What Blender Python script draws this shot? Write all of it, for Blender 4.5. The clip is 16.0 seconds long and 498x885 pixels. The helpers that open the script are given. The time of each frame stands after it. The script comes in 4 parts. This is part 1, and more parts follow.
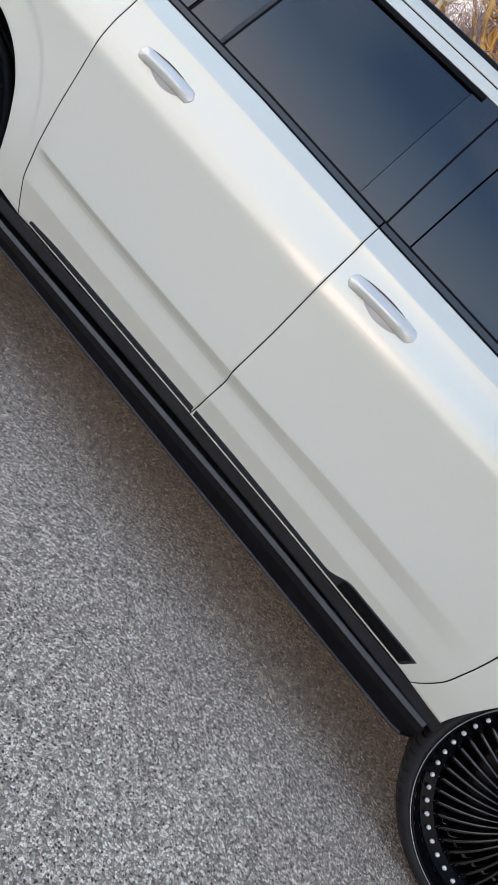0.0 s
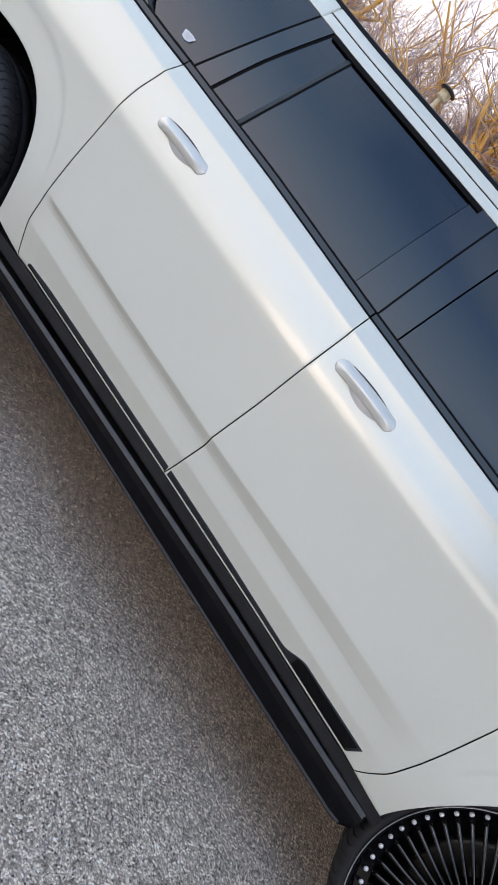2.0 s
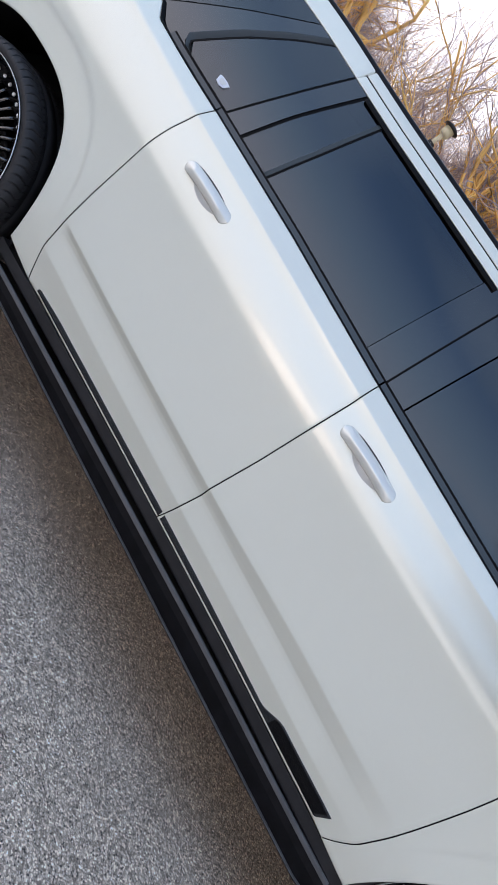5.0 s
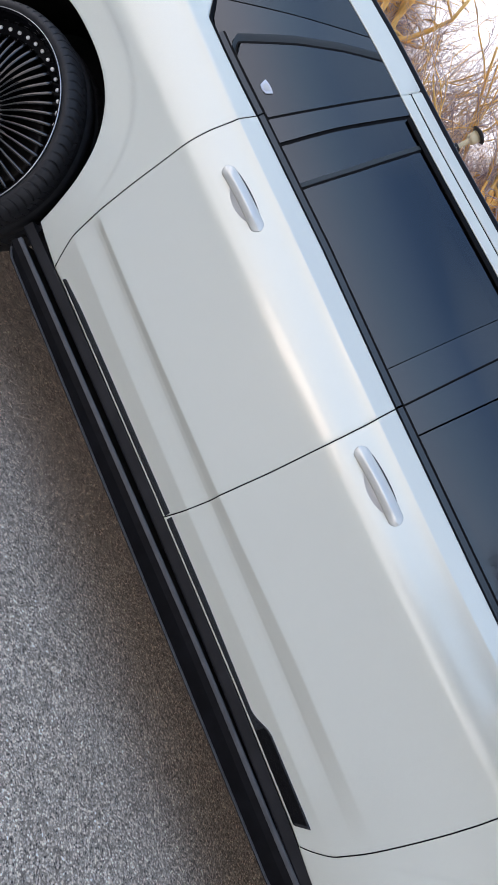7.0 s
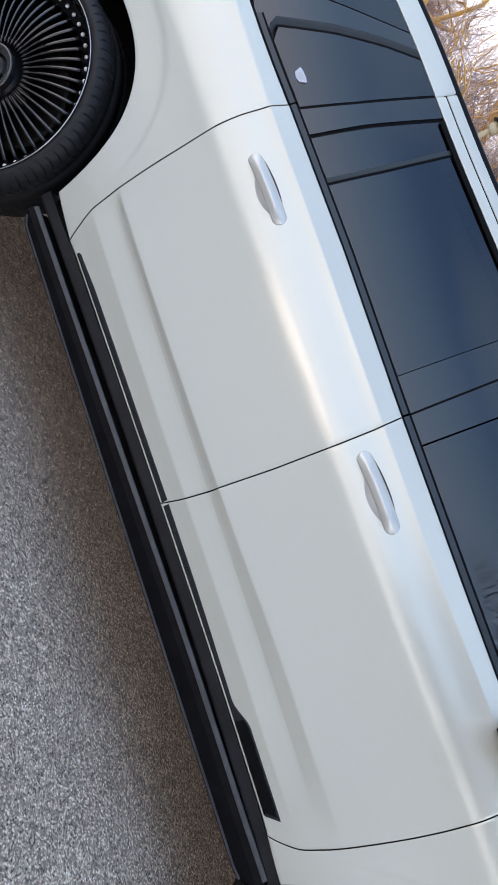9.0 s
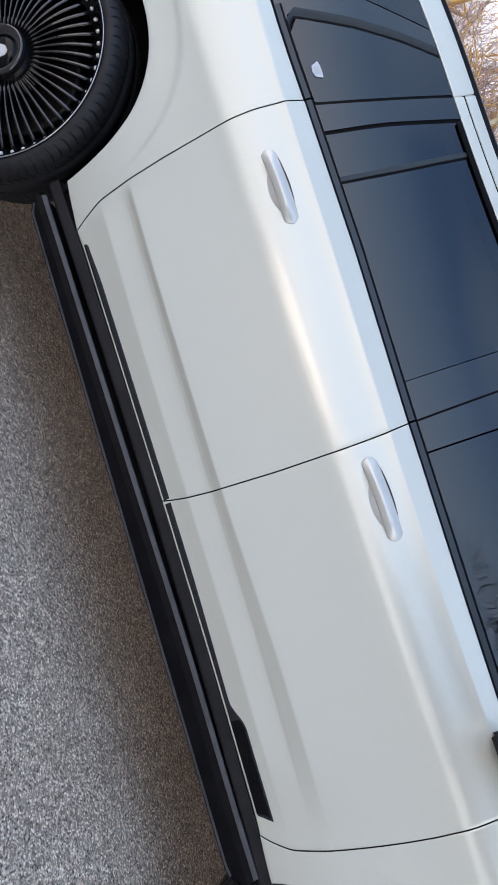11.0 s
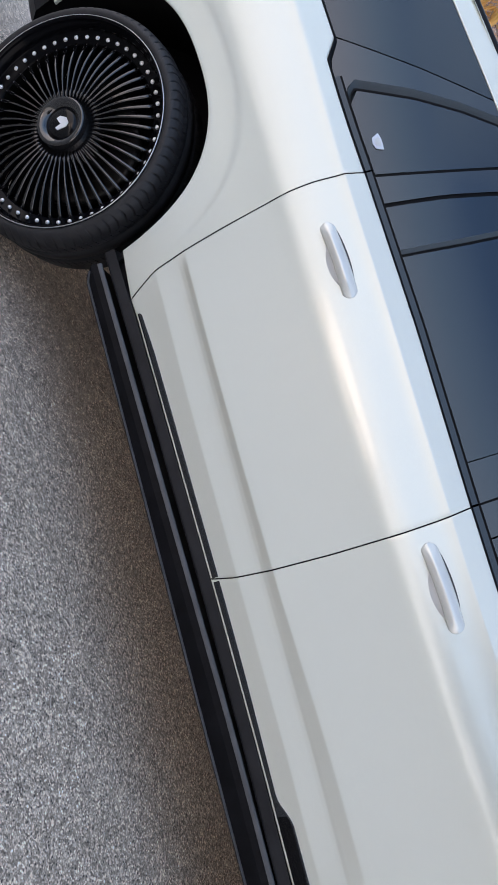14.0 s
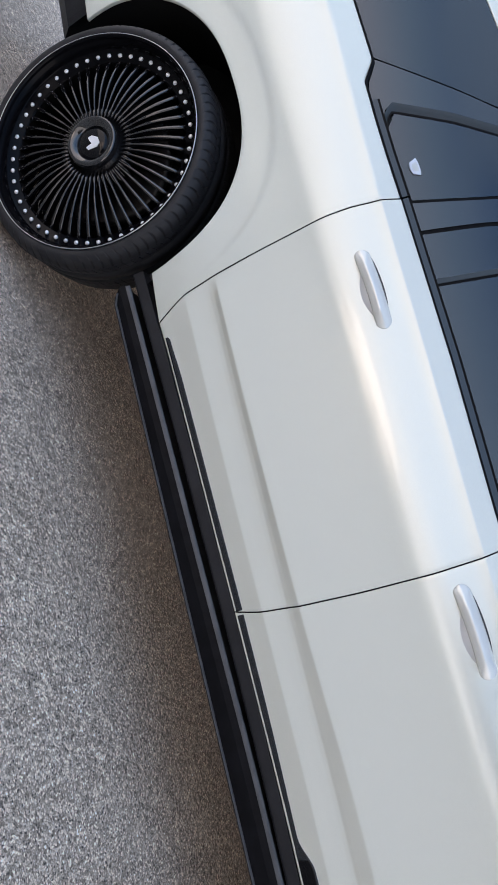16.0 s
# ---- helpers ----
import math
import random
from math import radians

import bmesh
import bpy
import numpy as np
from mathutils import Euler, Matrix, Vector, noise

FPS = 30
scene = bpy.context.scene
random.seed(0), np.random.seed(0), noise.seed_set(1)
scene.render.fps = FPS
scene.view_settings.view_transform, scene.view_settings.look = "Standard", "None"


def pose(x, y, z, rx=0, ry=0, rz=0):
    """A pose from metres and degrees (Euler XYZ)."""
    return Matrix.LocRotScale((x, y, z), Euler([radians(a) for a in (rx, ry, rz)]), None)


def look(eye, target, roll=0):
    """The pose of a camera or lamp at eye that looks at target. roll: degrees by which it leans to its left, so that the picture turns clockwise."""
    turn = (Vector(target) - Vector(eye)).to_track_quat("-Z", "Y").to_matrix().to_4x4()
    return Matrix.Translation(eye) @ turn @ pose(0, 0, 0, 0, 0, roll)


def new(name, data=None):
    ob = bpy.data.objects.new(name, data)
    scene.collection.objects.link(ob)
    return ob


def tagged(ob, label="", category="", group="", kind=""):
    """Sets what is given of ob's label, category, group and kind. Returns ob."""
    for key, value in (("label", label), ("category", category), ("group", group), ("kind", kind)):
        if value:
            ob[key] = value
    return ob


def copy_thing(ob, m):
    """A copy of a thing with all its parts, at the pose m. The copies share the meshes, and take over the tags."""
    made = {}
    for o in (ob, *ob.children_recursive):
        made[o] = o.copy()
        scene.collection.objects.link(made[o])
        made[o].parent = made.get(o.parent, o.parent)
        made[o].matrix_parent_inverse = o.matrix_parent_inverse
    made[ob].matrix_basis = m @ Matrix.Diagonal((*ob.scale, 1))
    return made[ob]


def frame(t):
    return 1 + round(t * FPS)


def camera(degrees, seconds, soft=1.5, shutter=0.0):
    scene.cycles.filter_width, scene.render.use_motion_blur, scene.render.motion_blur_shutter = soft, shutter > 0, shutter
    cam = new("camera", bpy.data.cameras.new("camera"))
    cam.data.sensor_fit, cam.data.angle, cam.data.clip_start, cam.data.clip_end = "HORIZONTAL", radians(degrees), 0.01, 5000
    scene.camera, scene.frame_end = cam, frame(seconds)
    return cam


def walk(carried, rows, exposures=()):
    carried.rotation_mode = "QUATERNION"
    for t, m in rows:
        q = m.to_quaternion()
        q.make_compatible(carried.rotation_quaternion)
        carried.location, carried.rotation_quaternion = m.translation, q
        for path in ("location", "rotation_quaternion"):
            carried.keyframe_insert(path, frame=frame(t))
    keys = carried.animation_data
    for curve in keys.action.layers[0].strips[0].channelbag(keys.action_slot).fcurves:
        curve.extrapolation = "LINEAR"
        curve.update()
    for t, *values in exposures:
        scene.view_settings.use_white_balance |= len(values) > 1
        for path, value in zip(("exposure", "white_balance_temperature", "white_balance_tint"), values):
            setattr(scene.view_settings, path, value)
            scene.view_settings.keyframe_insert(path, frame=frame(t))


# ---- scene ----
cam = camera(39.0, 16.0)
PATH = [
    (0, (0.612, -1.935, 1.13), (0.21, -0.064, 0.549), 45.1),
    (0.5, (0.599, -1.946, 1.121), (0.188, -0.062, 0.592), 46.6),
    (1, (0.588, -1.954, 1.128), (0.16, -0.061, 0.644), 48.2),
    (1.5, (0.575, -1.957, 1.132), (0.132, -0.057, 0.69), 49.8),
    (2, (0.552, -1.962, 1.134), (0.107, -0.055, 0.729), 51.6),
    (2.5, (0.519, -1.969, 1.139), (0.083, -0.054, 0.761), 52.8),
    (3, (0.49, -1.973, 1.142), (0.062, -0.053, 0.783), 53.8),
    (3.5, (0.464, -1.978, 1.142), (0.043, -0.054, 0.794), 54.5),
    (4, (0.438, -1.983, 1.145), (0.014, -0.058, 0.807), 55.1),
    (6.5, (0.334, -2.011, 1.142), (-0.051, -0.077, 0.809), 61.4),
    (7, (0.313, -2.021, 1.138), (-0.065, -0.086, 0.799), 62.6),
    (7.5, (0.299, -2.024, 1.135), (-0.079, -0.091, 0.789), 64.3),
    (8, (0.277, -2.03, 1.129), (-0.08, -0.093, 0.782), 66.0),
    (8.5, (0.251, -2.034, 1.125), (-0.071, -0.089, 0.784), 67.1),
    (10.8, (0.186, -2.025, 1.124), (-0.052, -0.071, 0.767), 69.9),
    (11, (0.174, -2.027, 1.12), (-0.068, -0.073, 0.77), 70.0),
    (11.5, (0.157, -2.023, 1.112), (-0.106, -0.07, 0.77), 70.2),
    (12, (0.138, -2.017, 1.107), (-0.15, -0.07, 0.751), 70.4),
    (12.5, (0.109, -2.01, 1.107), (-0.202, -0.07, 0.734), 70.6),
    (13, (0.083, -2.005, 1.106), (-0.254, -0.071, 0.722), 70.6),
    (13.5, (0.058, -1.993, 1.11), (-0.298, -0.067, 0.706), 70.5),
    (14, (0.032, -1.985, 1.104), (-0.332, -0.062, 0.691), 70.5),
    (14.5, (0.012, -1.973, 1.1), (-0.357, -0.053, 0.678), 70.5),
    (15, (-0.015, -1.966, 1.099), (-0.389, -0.05, 0.667), 70.7),
    (15.5, (-0.038, -1.961, 1.096), (-0.42, -0.049, 0.652), 71.1),
    (16, (-0.065, -1.96, 1.094), (-0.445, -0.051, 0.636), 71.6),
]
# the clip's white balance drifts a little cooler
BALANCE = [(0.0, 1.76, 7130, 5), (3.5, 1.71, 6800, 6), (8.0, 1.74, 6700, 5), (16.0, 1.80, 6820, 6)]
walk(cam, [(t, look(eye, target, roll)) for t, eye, target, roll in PATH], BALANCE)

# ---- world, sun, exposure ----
world = bpy.data.worlds.new("sky")
scene.world = world
world.use_nodes = True
wn = world.node_tree.nodes
sky = wn.new("ShaderNodeTexSky")
sky.sky_type, sky.sun_disc = "NISHITA", False
SUN_ELEV, SUN_ROT = 5.0, 194.0
sky.sun_elevation, sky.sun_rotation = radians(SUN_ELEV), radians(SUN_ROT)
sky.air_density, sky.dust_density, sky.ozone_density = 1.0, 0.0, 3.0
wn["Background"].inputs["Strength"].default_value = 0.14
# thin broken cloud, thicker towards the horizon, tinted by height to suit the reflections
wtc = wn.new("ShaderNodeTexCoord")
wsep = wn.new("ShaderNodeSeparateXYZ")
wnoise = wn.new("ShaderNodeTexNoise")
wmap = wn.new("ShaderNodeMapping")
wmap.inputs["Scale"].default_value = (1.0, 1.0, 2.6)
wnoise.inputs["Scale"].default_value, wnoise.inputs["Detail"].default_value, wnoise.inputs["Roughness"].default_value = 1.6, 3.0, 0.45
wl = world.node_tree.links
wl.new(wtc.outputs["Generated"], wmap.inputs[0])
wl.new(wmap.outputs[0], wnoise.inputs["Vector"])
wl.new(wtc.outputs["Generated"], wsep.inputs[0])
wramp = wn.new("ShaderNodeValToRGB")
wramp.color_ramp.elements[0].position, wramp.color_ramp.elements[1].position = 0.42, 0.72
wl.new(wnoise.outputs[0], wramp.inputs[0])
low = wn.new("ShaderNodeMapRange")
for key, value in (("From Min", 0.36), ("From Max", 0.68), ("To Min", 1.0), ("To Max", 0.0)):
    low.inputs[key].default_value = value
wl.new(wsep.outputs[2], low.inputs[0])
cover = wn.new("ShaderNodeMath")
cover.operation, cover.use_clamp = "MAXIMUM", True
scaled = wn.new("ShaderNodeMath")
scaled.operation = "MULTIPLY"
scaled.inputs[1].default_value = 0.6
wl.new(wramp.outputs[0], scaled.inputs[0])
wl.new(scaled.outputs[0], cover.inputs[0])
# faint unseen veil overhead, added to put more light on the ground
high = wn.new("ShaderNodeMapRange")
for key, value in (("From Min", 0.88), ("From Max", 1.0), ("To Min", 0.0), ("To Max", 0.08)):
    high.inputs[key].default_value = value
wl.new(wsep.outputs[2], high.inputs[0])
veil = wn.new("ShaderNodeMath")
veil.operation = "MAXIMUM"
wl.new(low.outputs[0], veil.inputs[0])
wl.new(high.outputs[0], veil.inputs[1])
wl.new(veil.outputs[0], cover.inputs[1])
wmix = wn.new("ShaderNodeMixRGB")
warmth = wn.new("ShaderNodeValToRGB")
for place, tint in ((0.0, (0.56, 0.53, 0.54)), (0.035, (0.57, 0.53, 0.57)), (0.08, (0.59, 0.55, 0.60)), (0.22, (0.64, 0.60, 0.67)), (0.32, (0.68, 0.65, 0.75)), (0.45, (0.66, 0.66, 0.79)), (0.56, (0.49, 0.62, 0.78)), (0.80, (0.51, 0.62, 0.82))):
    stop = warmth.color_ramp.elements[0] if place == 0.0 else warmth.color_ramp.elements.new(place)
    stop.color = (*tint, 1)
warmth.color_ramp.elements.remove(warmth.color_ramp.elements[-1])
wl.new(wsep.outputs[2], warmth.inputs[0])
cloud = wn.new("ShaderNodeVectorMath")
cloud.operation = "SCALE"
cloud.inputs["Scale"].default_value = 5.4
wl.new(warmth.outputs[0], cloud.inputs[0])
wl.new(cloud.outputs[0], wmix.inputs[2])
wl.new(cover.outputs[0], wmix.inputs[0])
gain = wn.new("ShaderNodeVectorMath")
gain.operation, gain.inputs[1].default_value = "MULTIPLY", (2.22, 1.62, 1.64)
wl.new(sky.outputs[0], gain.inputs[0])
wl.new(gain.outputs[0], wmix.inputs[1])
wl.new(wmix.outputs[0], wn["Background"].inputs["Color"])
sun = new("sun", bpy.data.lights.new("sun", "SUN"))
sun.data.energy, sun.data.angle, sun.data.color = 0.05, radians(18), (1.0, 0.74, 0.62)
# the sky's sun_rotation turns clockwise from +y
sun_dir = Vector((math.sin(radians(SUN_ROT)) * math.cos(radians(SUN_ELEV)), math.cos(radians(SUN_ROT)) * math.cos(radians(SUN_ELEV)), math.sin(radians(SUN_ELEV))))
sun.rotation_mode = "QUATERNION"
sun.rotation_quaternion = sun_dir.to_track_quat("Z", "Y")


# ---- materials ----
def material(name, color, rough=0.5, metal=0.0, coat=0.0, coat_rough=0.03, spec=0.5):
    m = bpy.data.materials.new(name)
    m.use_nodes = True
    b = m.node_tree.nodes["Principled BSDF"]
    b.inputs["Base Color"].default_value = (*color, 1)
    b.inputs["Roughness"].default_value = rough
    b.inputs["Metallic"].default_value = metal
    b.inputs["Coat Weight"].default_value = coat
    b.inputs["Coat Roughness"].default_value = coat_rough
    b.inputs["Specular IOR Level"].default_value = spec
    return m, m.node_tree, b


def node(tree, kind, **settings):
    n = tree.nodes.new(kind)
    for key, value in settings.items():
        n.inputs[key].default_value = value
    return n


def ramp(tree, source, stops):
    r = tree.nodes.new("ShaderNodeValToRGB")
    while len(r.color_ramp.elements) < len(stops):
        r.color_ramp.elements.new(0.5)
    for e, (p, c) in zip(r.color_ramp.elements, stops):
        e.position, e.color = p, (*c, 1) if len(c) == 3 else c
    tree.links.new(source, r.inputs[0])
    return r


def grain(tree, b, scale, strength, distance=0.001, kind="ShaderNodeTexNoise", detail=4.0):
    """A fine relief on the shader b."""
    tc = tree.nodes.new("ShaderNodeTexCoord")
    n = tree.nodes.new(kind)
    n.inputs["Scale"].default_value = scale
    if kind == "ShaderNodeTexNoise":
        n.inputs["Detail"].default_value = detail
    tree.links.new(tc.outputs["Object"], n.inputs["Vector"])
    bump = node(tree, "ShaderNodeBump", Strength=strength, Distance=distance)
    tree.links.new(n.outputs[0], bump.inputs["Height"])
    tree.links.new(bump.outputs[0], b.inputs["Normal"])
    return tc, n


def varied(tree, b, scale, low, high, tc=None):
    """A slow drift of the base colour between two tones."""
    tc = tc or tree.nodes.new("ShaderNodeTexCoord")
    n = node(tree, "ShaderNodeTexNoise", Scale=scale, Detail=5.0, Roughness=0.6)
    tree.links.new(tc.outputs["Object"], n.inputs["Vector"])
    r = ramp(tree, n.outputs[0], [(0.35, low), (0.65, high)])
    tree.links.new(r.outputs[0], b.inputs["Base Color"])
    return r


# pearl white paint: warm white base, fine flakes, clear coat
PAINT, pt, pb = material("pearl_paint", (0.78, 0.77, 0.71), 0.24, 0.20, 1.0, 0.008)
pb.inputs["Coat IOR"].default_value = 1.55
ptc = pt.nodes.new("ShaderNodeTexCoord")
flake = node(pt, "ShaderNodeTexVoronoi", Scale=900.0)
pt.links.new(ptc.outputs["Object"], flake.inputs["Vector"])
fr = ramp(pt, flake.outputs["Color"], [(0.0, (0.765, 0.782, 0.690)), (1.0, (0.845, 0.862, 0.765))])
pt.links.new(fr.outputs[0], pb.inputs["Base Color"])
peel = node(pt, "ShaderNodeTexNoise", Scale=9.0, Detail=2.0)
pt.links.new(ptc.outputs["Object"], peel.inputs["Vector"])
pbump = node(pt, "ShaderNodeBump", Strength=0.05, Distance=0.01)
pt.links.new(peel.outputs[0], pbump.inputs["Height"])
pt.links.new(pbump.outputs[0], pb.inputs["Coat Normal"])

SILVER, st, sb = material("satin_silver_paint", (0.80, 0.80, 0.74), 0.24, 0.34, 0.6, 0.05)
GLOSS, gt, gb = material("gloss_black", (0.010, 0.011, 0.013), 0.06, 0.0, 0.9, 0.02)
gb.inputs["Coat IOR"].default_value = 1.55
PLASTIC, pl, plb = material("black_plastic", (0.008, 0.008, 0.010), 0.42, spec=0.14)
ptc2, _ = grain(pl, plb, 700.0, 0.25, 0.0006)
varied(pl, plb, 14.0, (0.003, 0.003, 0.004), (0.007, 0.007, 0.009), ptc2)
CLADDING, cl_, clb = material("charcoal_cladding", (0.03, 0.03, 0.033), 0.4, spec=0.35)
ctc2, _ = grain(cl_, clb, 650.0, 0.2, 0.0005)
varied(cl_, clb, 11.0, (0.011, 0.011, 0.013), (0.019, 0.019, 0.022), ctc2)
SLIT, _, _ = material("slit_shade", (0.03, 0.031, 0.034), 0.4)
# grey that paints the shade of the handle recess; also the crest's field
CUP, _, _ = material("grey_handle_recess", (0.56, 0.57, 0.56), 0.35, 0.15, 0.6, 0.06)
STEP, se, seb = material("step_metal", (0.08, 0.081, 0.086), 0.5, 0.1)
stc, _ = grain(se, seb, 500.0, 0.2, 0.0005)
varied(se, seb, 12.0, (0.06, 0.061, 0.064), (0.09, 0.092, 0.097), stc)
SATIN, _, _ = material("satin_black", (0.008, 0.011, 0.015), 0.16, spec=0.75)
BEVEL, _, _ = material("satin_grey_bevel", (0.040, 0.055, 0.066), 0.5, spec=0.3)
RUBBER, rt, rb = material("seal_rubber", (0.004, 0.004, 0.005), 0.5, spec=0.10)
GLASS, lt, lb = material("privacy_glass", (0.03, 0.036, 0.048), 0.01)
lb.inputs["Transmission Weight"].default_value = 1.0
lb.inputs["IOR"].default_value = 1.78
DARK, dt, db = material("cabin_dark", (0.012, 0.012, 0.013), 0.8, spec=0.1)
# far paler than a real underside, to throw light onto the ground below
UNDER, ut, ub = material("underbody", (0.10, 0.09, 0.08), 0.7)
varied(ut, ub, 6.0, (0.46, 0.42, 0.38), (0.62, 0.575, 0.525))
MESH, mt, mb = material("black_mesh", (0.003, 0.003, 0.004), 0.25, spec=0.2)
grain(mt, mb, 170.0, 0.5, 0.003, "ShaderNodeTexVoronoi")
TYRE, tt, tb = material("tyre_rubber", (0.016, 0.016, 0.018), 0.58, spec=0.45)
ttc, _ = grain(tt, tb, 260.0, 0.3, 0.0008)
varied(tt, tb, 25.0, (0.010, 0.010, 0.012), (0.018, 0.018, 0.020), ttc)
RIM, it, ib = material("black_rim", (0.003, 0.003, 0.004), 0.10, 0.0, 0.0, 0.05, 0.08)
CAP, _, _ = material("gloss_black_cap", (0.003, 0.003, 0.004), 0.12, 0.0, 0.12, 0.03, 0.22)
BLADE, _, _ = material("gloss_black_spoke", (0.004, 0.004, 0.005), 0.10, 0.0, 1.0, 0.04, 0.6)
CHROME, ct, cb = material("bright_metal", (0.92, 0.93, 0.94), 0.30, 0.25)
LIPLINE, _, _ = material("bright_lip_edge", (0.62, 0.63, 0.65), 0.28, 0.9)
BRAKE, bt, bb = material("brake_iron", (0.07, 0.068, 0.068), 0.45, 0.8)
CRESTED, _, _ = material("grey_crest", (0.60, 0.62, 0.66), 0.35, 0.6)
WHITE, _, _ = material("white_badge", (0.8, 0.8, 0.8), 0.3)


# ---- ground ----
ASPHALT, at_, ab = material("coarse_asphalt", (0.1, 0.1, 0.1), 0.75)
tc = at_.nodes.new("ShaderNodeTexCoord")
big = node(at_, "ShaderNodeTexNoise", Scale=1.6, Detail=6.0, Roughness=0.6)
mid = node(at_, "ShaderNodeTexNoise", Scale=14.0, Detail=4.0, Roughness=0.6)
warp = node(at_, "ShaderNodeTexNoise", Scale=240.0, Detail=1.0)
bend = at_.nodes.new("ShaderNodeVectorMath")
bend.operation, bend.inputs[1].default_value = "MULTIPLY_ADD", (0.005, 0.005, 0.005)
vor = node(at_, "ShaderNodeTexVoronoi", Scale=145.0, Randomness=1.0)
joint = node(at_, "ShaderNodeTexVoronoi", Scale=145.0, Randomness=1.0)
joint.feature = "DISTANCE_TO_EDGE"
vor2 = node(at_, "ShaderNodeTexVoronoi", Scale=260.0, Randomness=1.0)
for n in (big, mid, warp):
    at_.links.new(tc.outputs["Object"], n.inputs["Vector"])
at_.links.new(warp.outputs["Color"], bend.inputs[0])
at_.links.new(tc.outputs["Object"], bend.inputs[2])
for n in (vor, joint, vor2):
    at_.links.new(bend.outputs[0], n.inputs["Vector"])
# stones of many tones, set in dark bitumen
stone = ramp(at_, vor.outputs["Color"], [(0.0, (0.10, 0.084, 0.068)), (0.40, (0.25, 0.219, 0.186)), (0.68, (0.40, 0.360, 0.312)), (0.88, (0.60, 0.552, 0.485)), (1.0, (0.86, 0.80, 0.72))])
fine = ramp(at_, vor2.outputs["Color"], [(0.0, (0.52, 0.51, 0.50)), (0.5, (1.0, 1.0, 1.0)), (1.0, (1.5, 1.5, 1.5))])
pits = ramp(at_, joint.outputs["Distance"], [(0.0, (0.30, 0.28, 0.26)), (0.10, (1.0, 1.0, 1.0))])
tone = ramp(at_, big.outputs[0], [(0.3, (1.74, 1.63, 1.53)), (0.7, (2.06, 1.99, 1.92))])
patch_tone = ramp(at_, mid.outputs[0], [(0.3, (0.86, 0.86, 0.86)), (0.7, (1.14, 1.14, 1.14))])


def times(a, b):
    m = at_.nodes.new("ShaderNodeMixRGB")
    m.blend_type, m.inputs[0].default_value = "MULTIPLY", 1.0
    at_.links.new(a, m.inputs[1])
    at_.links.new(b, m.inputs[2])
    return m.outputs[0]


aggregate = times(times(times(stone.outputs[0], fine.outputs[0]), times(pits.outputs[0], patch_tone.outputs[0])), tone.outputs[0])


def sprinkle(base, scale, share, reach, color):
    """Scattered grains of one colour over base: the given share of cells, out to reach of each cell."""
    cells = node(at_, "ShaderNodeTexVoronoi", Scale=scale, Randomness=1.0)
    warp = node(at_, "ShaderNodeTexNoise", Scale=scale * 2.0, Detail=1.0)
    push = node(at_, "ShaderNodeVectorMath")
    push.operation = "MULTIPLY_ADD"
    push.inputs[1].default_value = (0.6 / scale,) * 3
    at_.links.new(tc.outputs["Object"], warp.inputs["Vector"])
    at_.links.new(warp.outputs["Color"], push.inputs[0])
    at_.links.new(tc.outputs["Object"], push.inputs[2])
    at_.links.new(push.outputs[0], cells.inputs["Vector"])
    pick = node(at_, "ShaderNodeMath")
    pick.operation = "LESS_THAN"
    pick.inputs[1].default_value = share
    split = node(at_, "ShaderNodeSeparateColor")
    at_.links.new(cells.outputs["Color"], split.inputs[0])
    at_.links.new(split.outputs[0], pick.inputs[0])
    near = ramp(at_, cells.outputs["Distance"], [(reach * 0.8, (1.0, 1.0, 1.0)), (reach, (0.0, 0.0, 0.0))])
    both = node(at_, "ShaderNodeMath")
    both.operation = "MULTIPLY"
    at_.links.new(pick.outputs[0], both.inputs[0])
    at_.links.new(near.outputs[0], both.inputs[1])
    mix = at_.nodes.new("ShaderNodeMixRGB")
    mix.inputs[2].default_value = (*color, 1)
    at_.links.new(both.outputs[0], mix.inputs[0])
    at_.links.new(base, mix.inputs[1])
    return mix.outputs[0]


grains = sprinkle(aggregate, 116.0, 0.13, 0.36, (0.93, 0.87, 0.78))
grains = sprinkle(grains, 205.0, 0.13, 0.46, (0.72, 0.66, 0.59))
grains = sprinkle(grains, 110.0, 0.04, 0.34, (0.025, 0.022, 0.020))
grains = sprinkle(grains, 142.0, 0.16, 0.46, (0.045, 0.039, 0.034))
at_.links.new(grains, ab.inputs["Base Color"])
abump = node(at_, "ShaderNodeBump", Strength=0.9, Distance=0.004)
at_.links.new(joint.outputs["Distance"], abump.inputs["Height"])
at_.links.new(abump.outputs[0], ab.inputs["Normal"])


def mesh_object(name, verts, faces, mat, parent=None, smooth=True, label=""):
    me = bpy.data.meshes.new(name)
    me.from_pydata([tuple(v) for v in verts], [], faces)
    if smooth:
        me.polygons.foreach_set("use_smooth", [True] * len(me.polygons))
    me.materials.append(mat)
    me.update()
    ob = new(name, me)
    if parent is not None:
        ob.parent = parent
    if label:
        ob["label"] = label
    return ob


def part(name, bm, mat, parent, label="", smooth=False):
    me = bpy.data.meshes.new(name)
    bmesh.ops.recalc_face_normals(bm, faces=bm.faces)
    bm.to_mesh(me)
    bm.free()
    if smooth:
        me.polygons.foreach_set("use_smooth", [True] * len(me.polygons))
    me.materials.append(mat)
    ob = new(name, me)
    ob.parent = parent
    if label:
        ob["label"] = label
    return ob


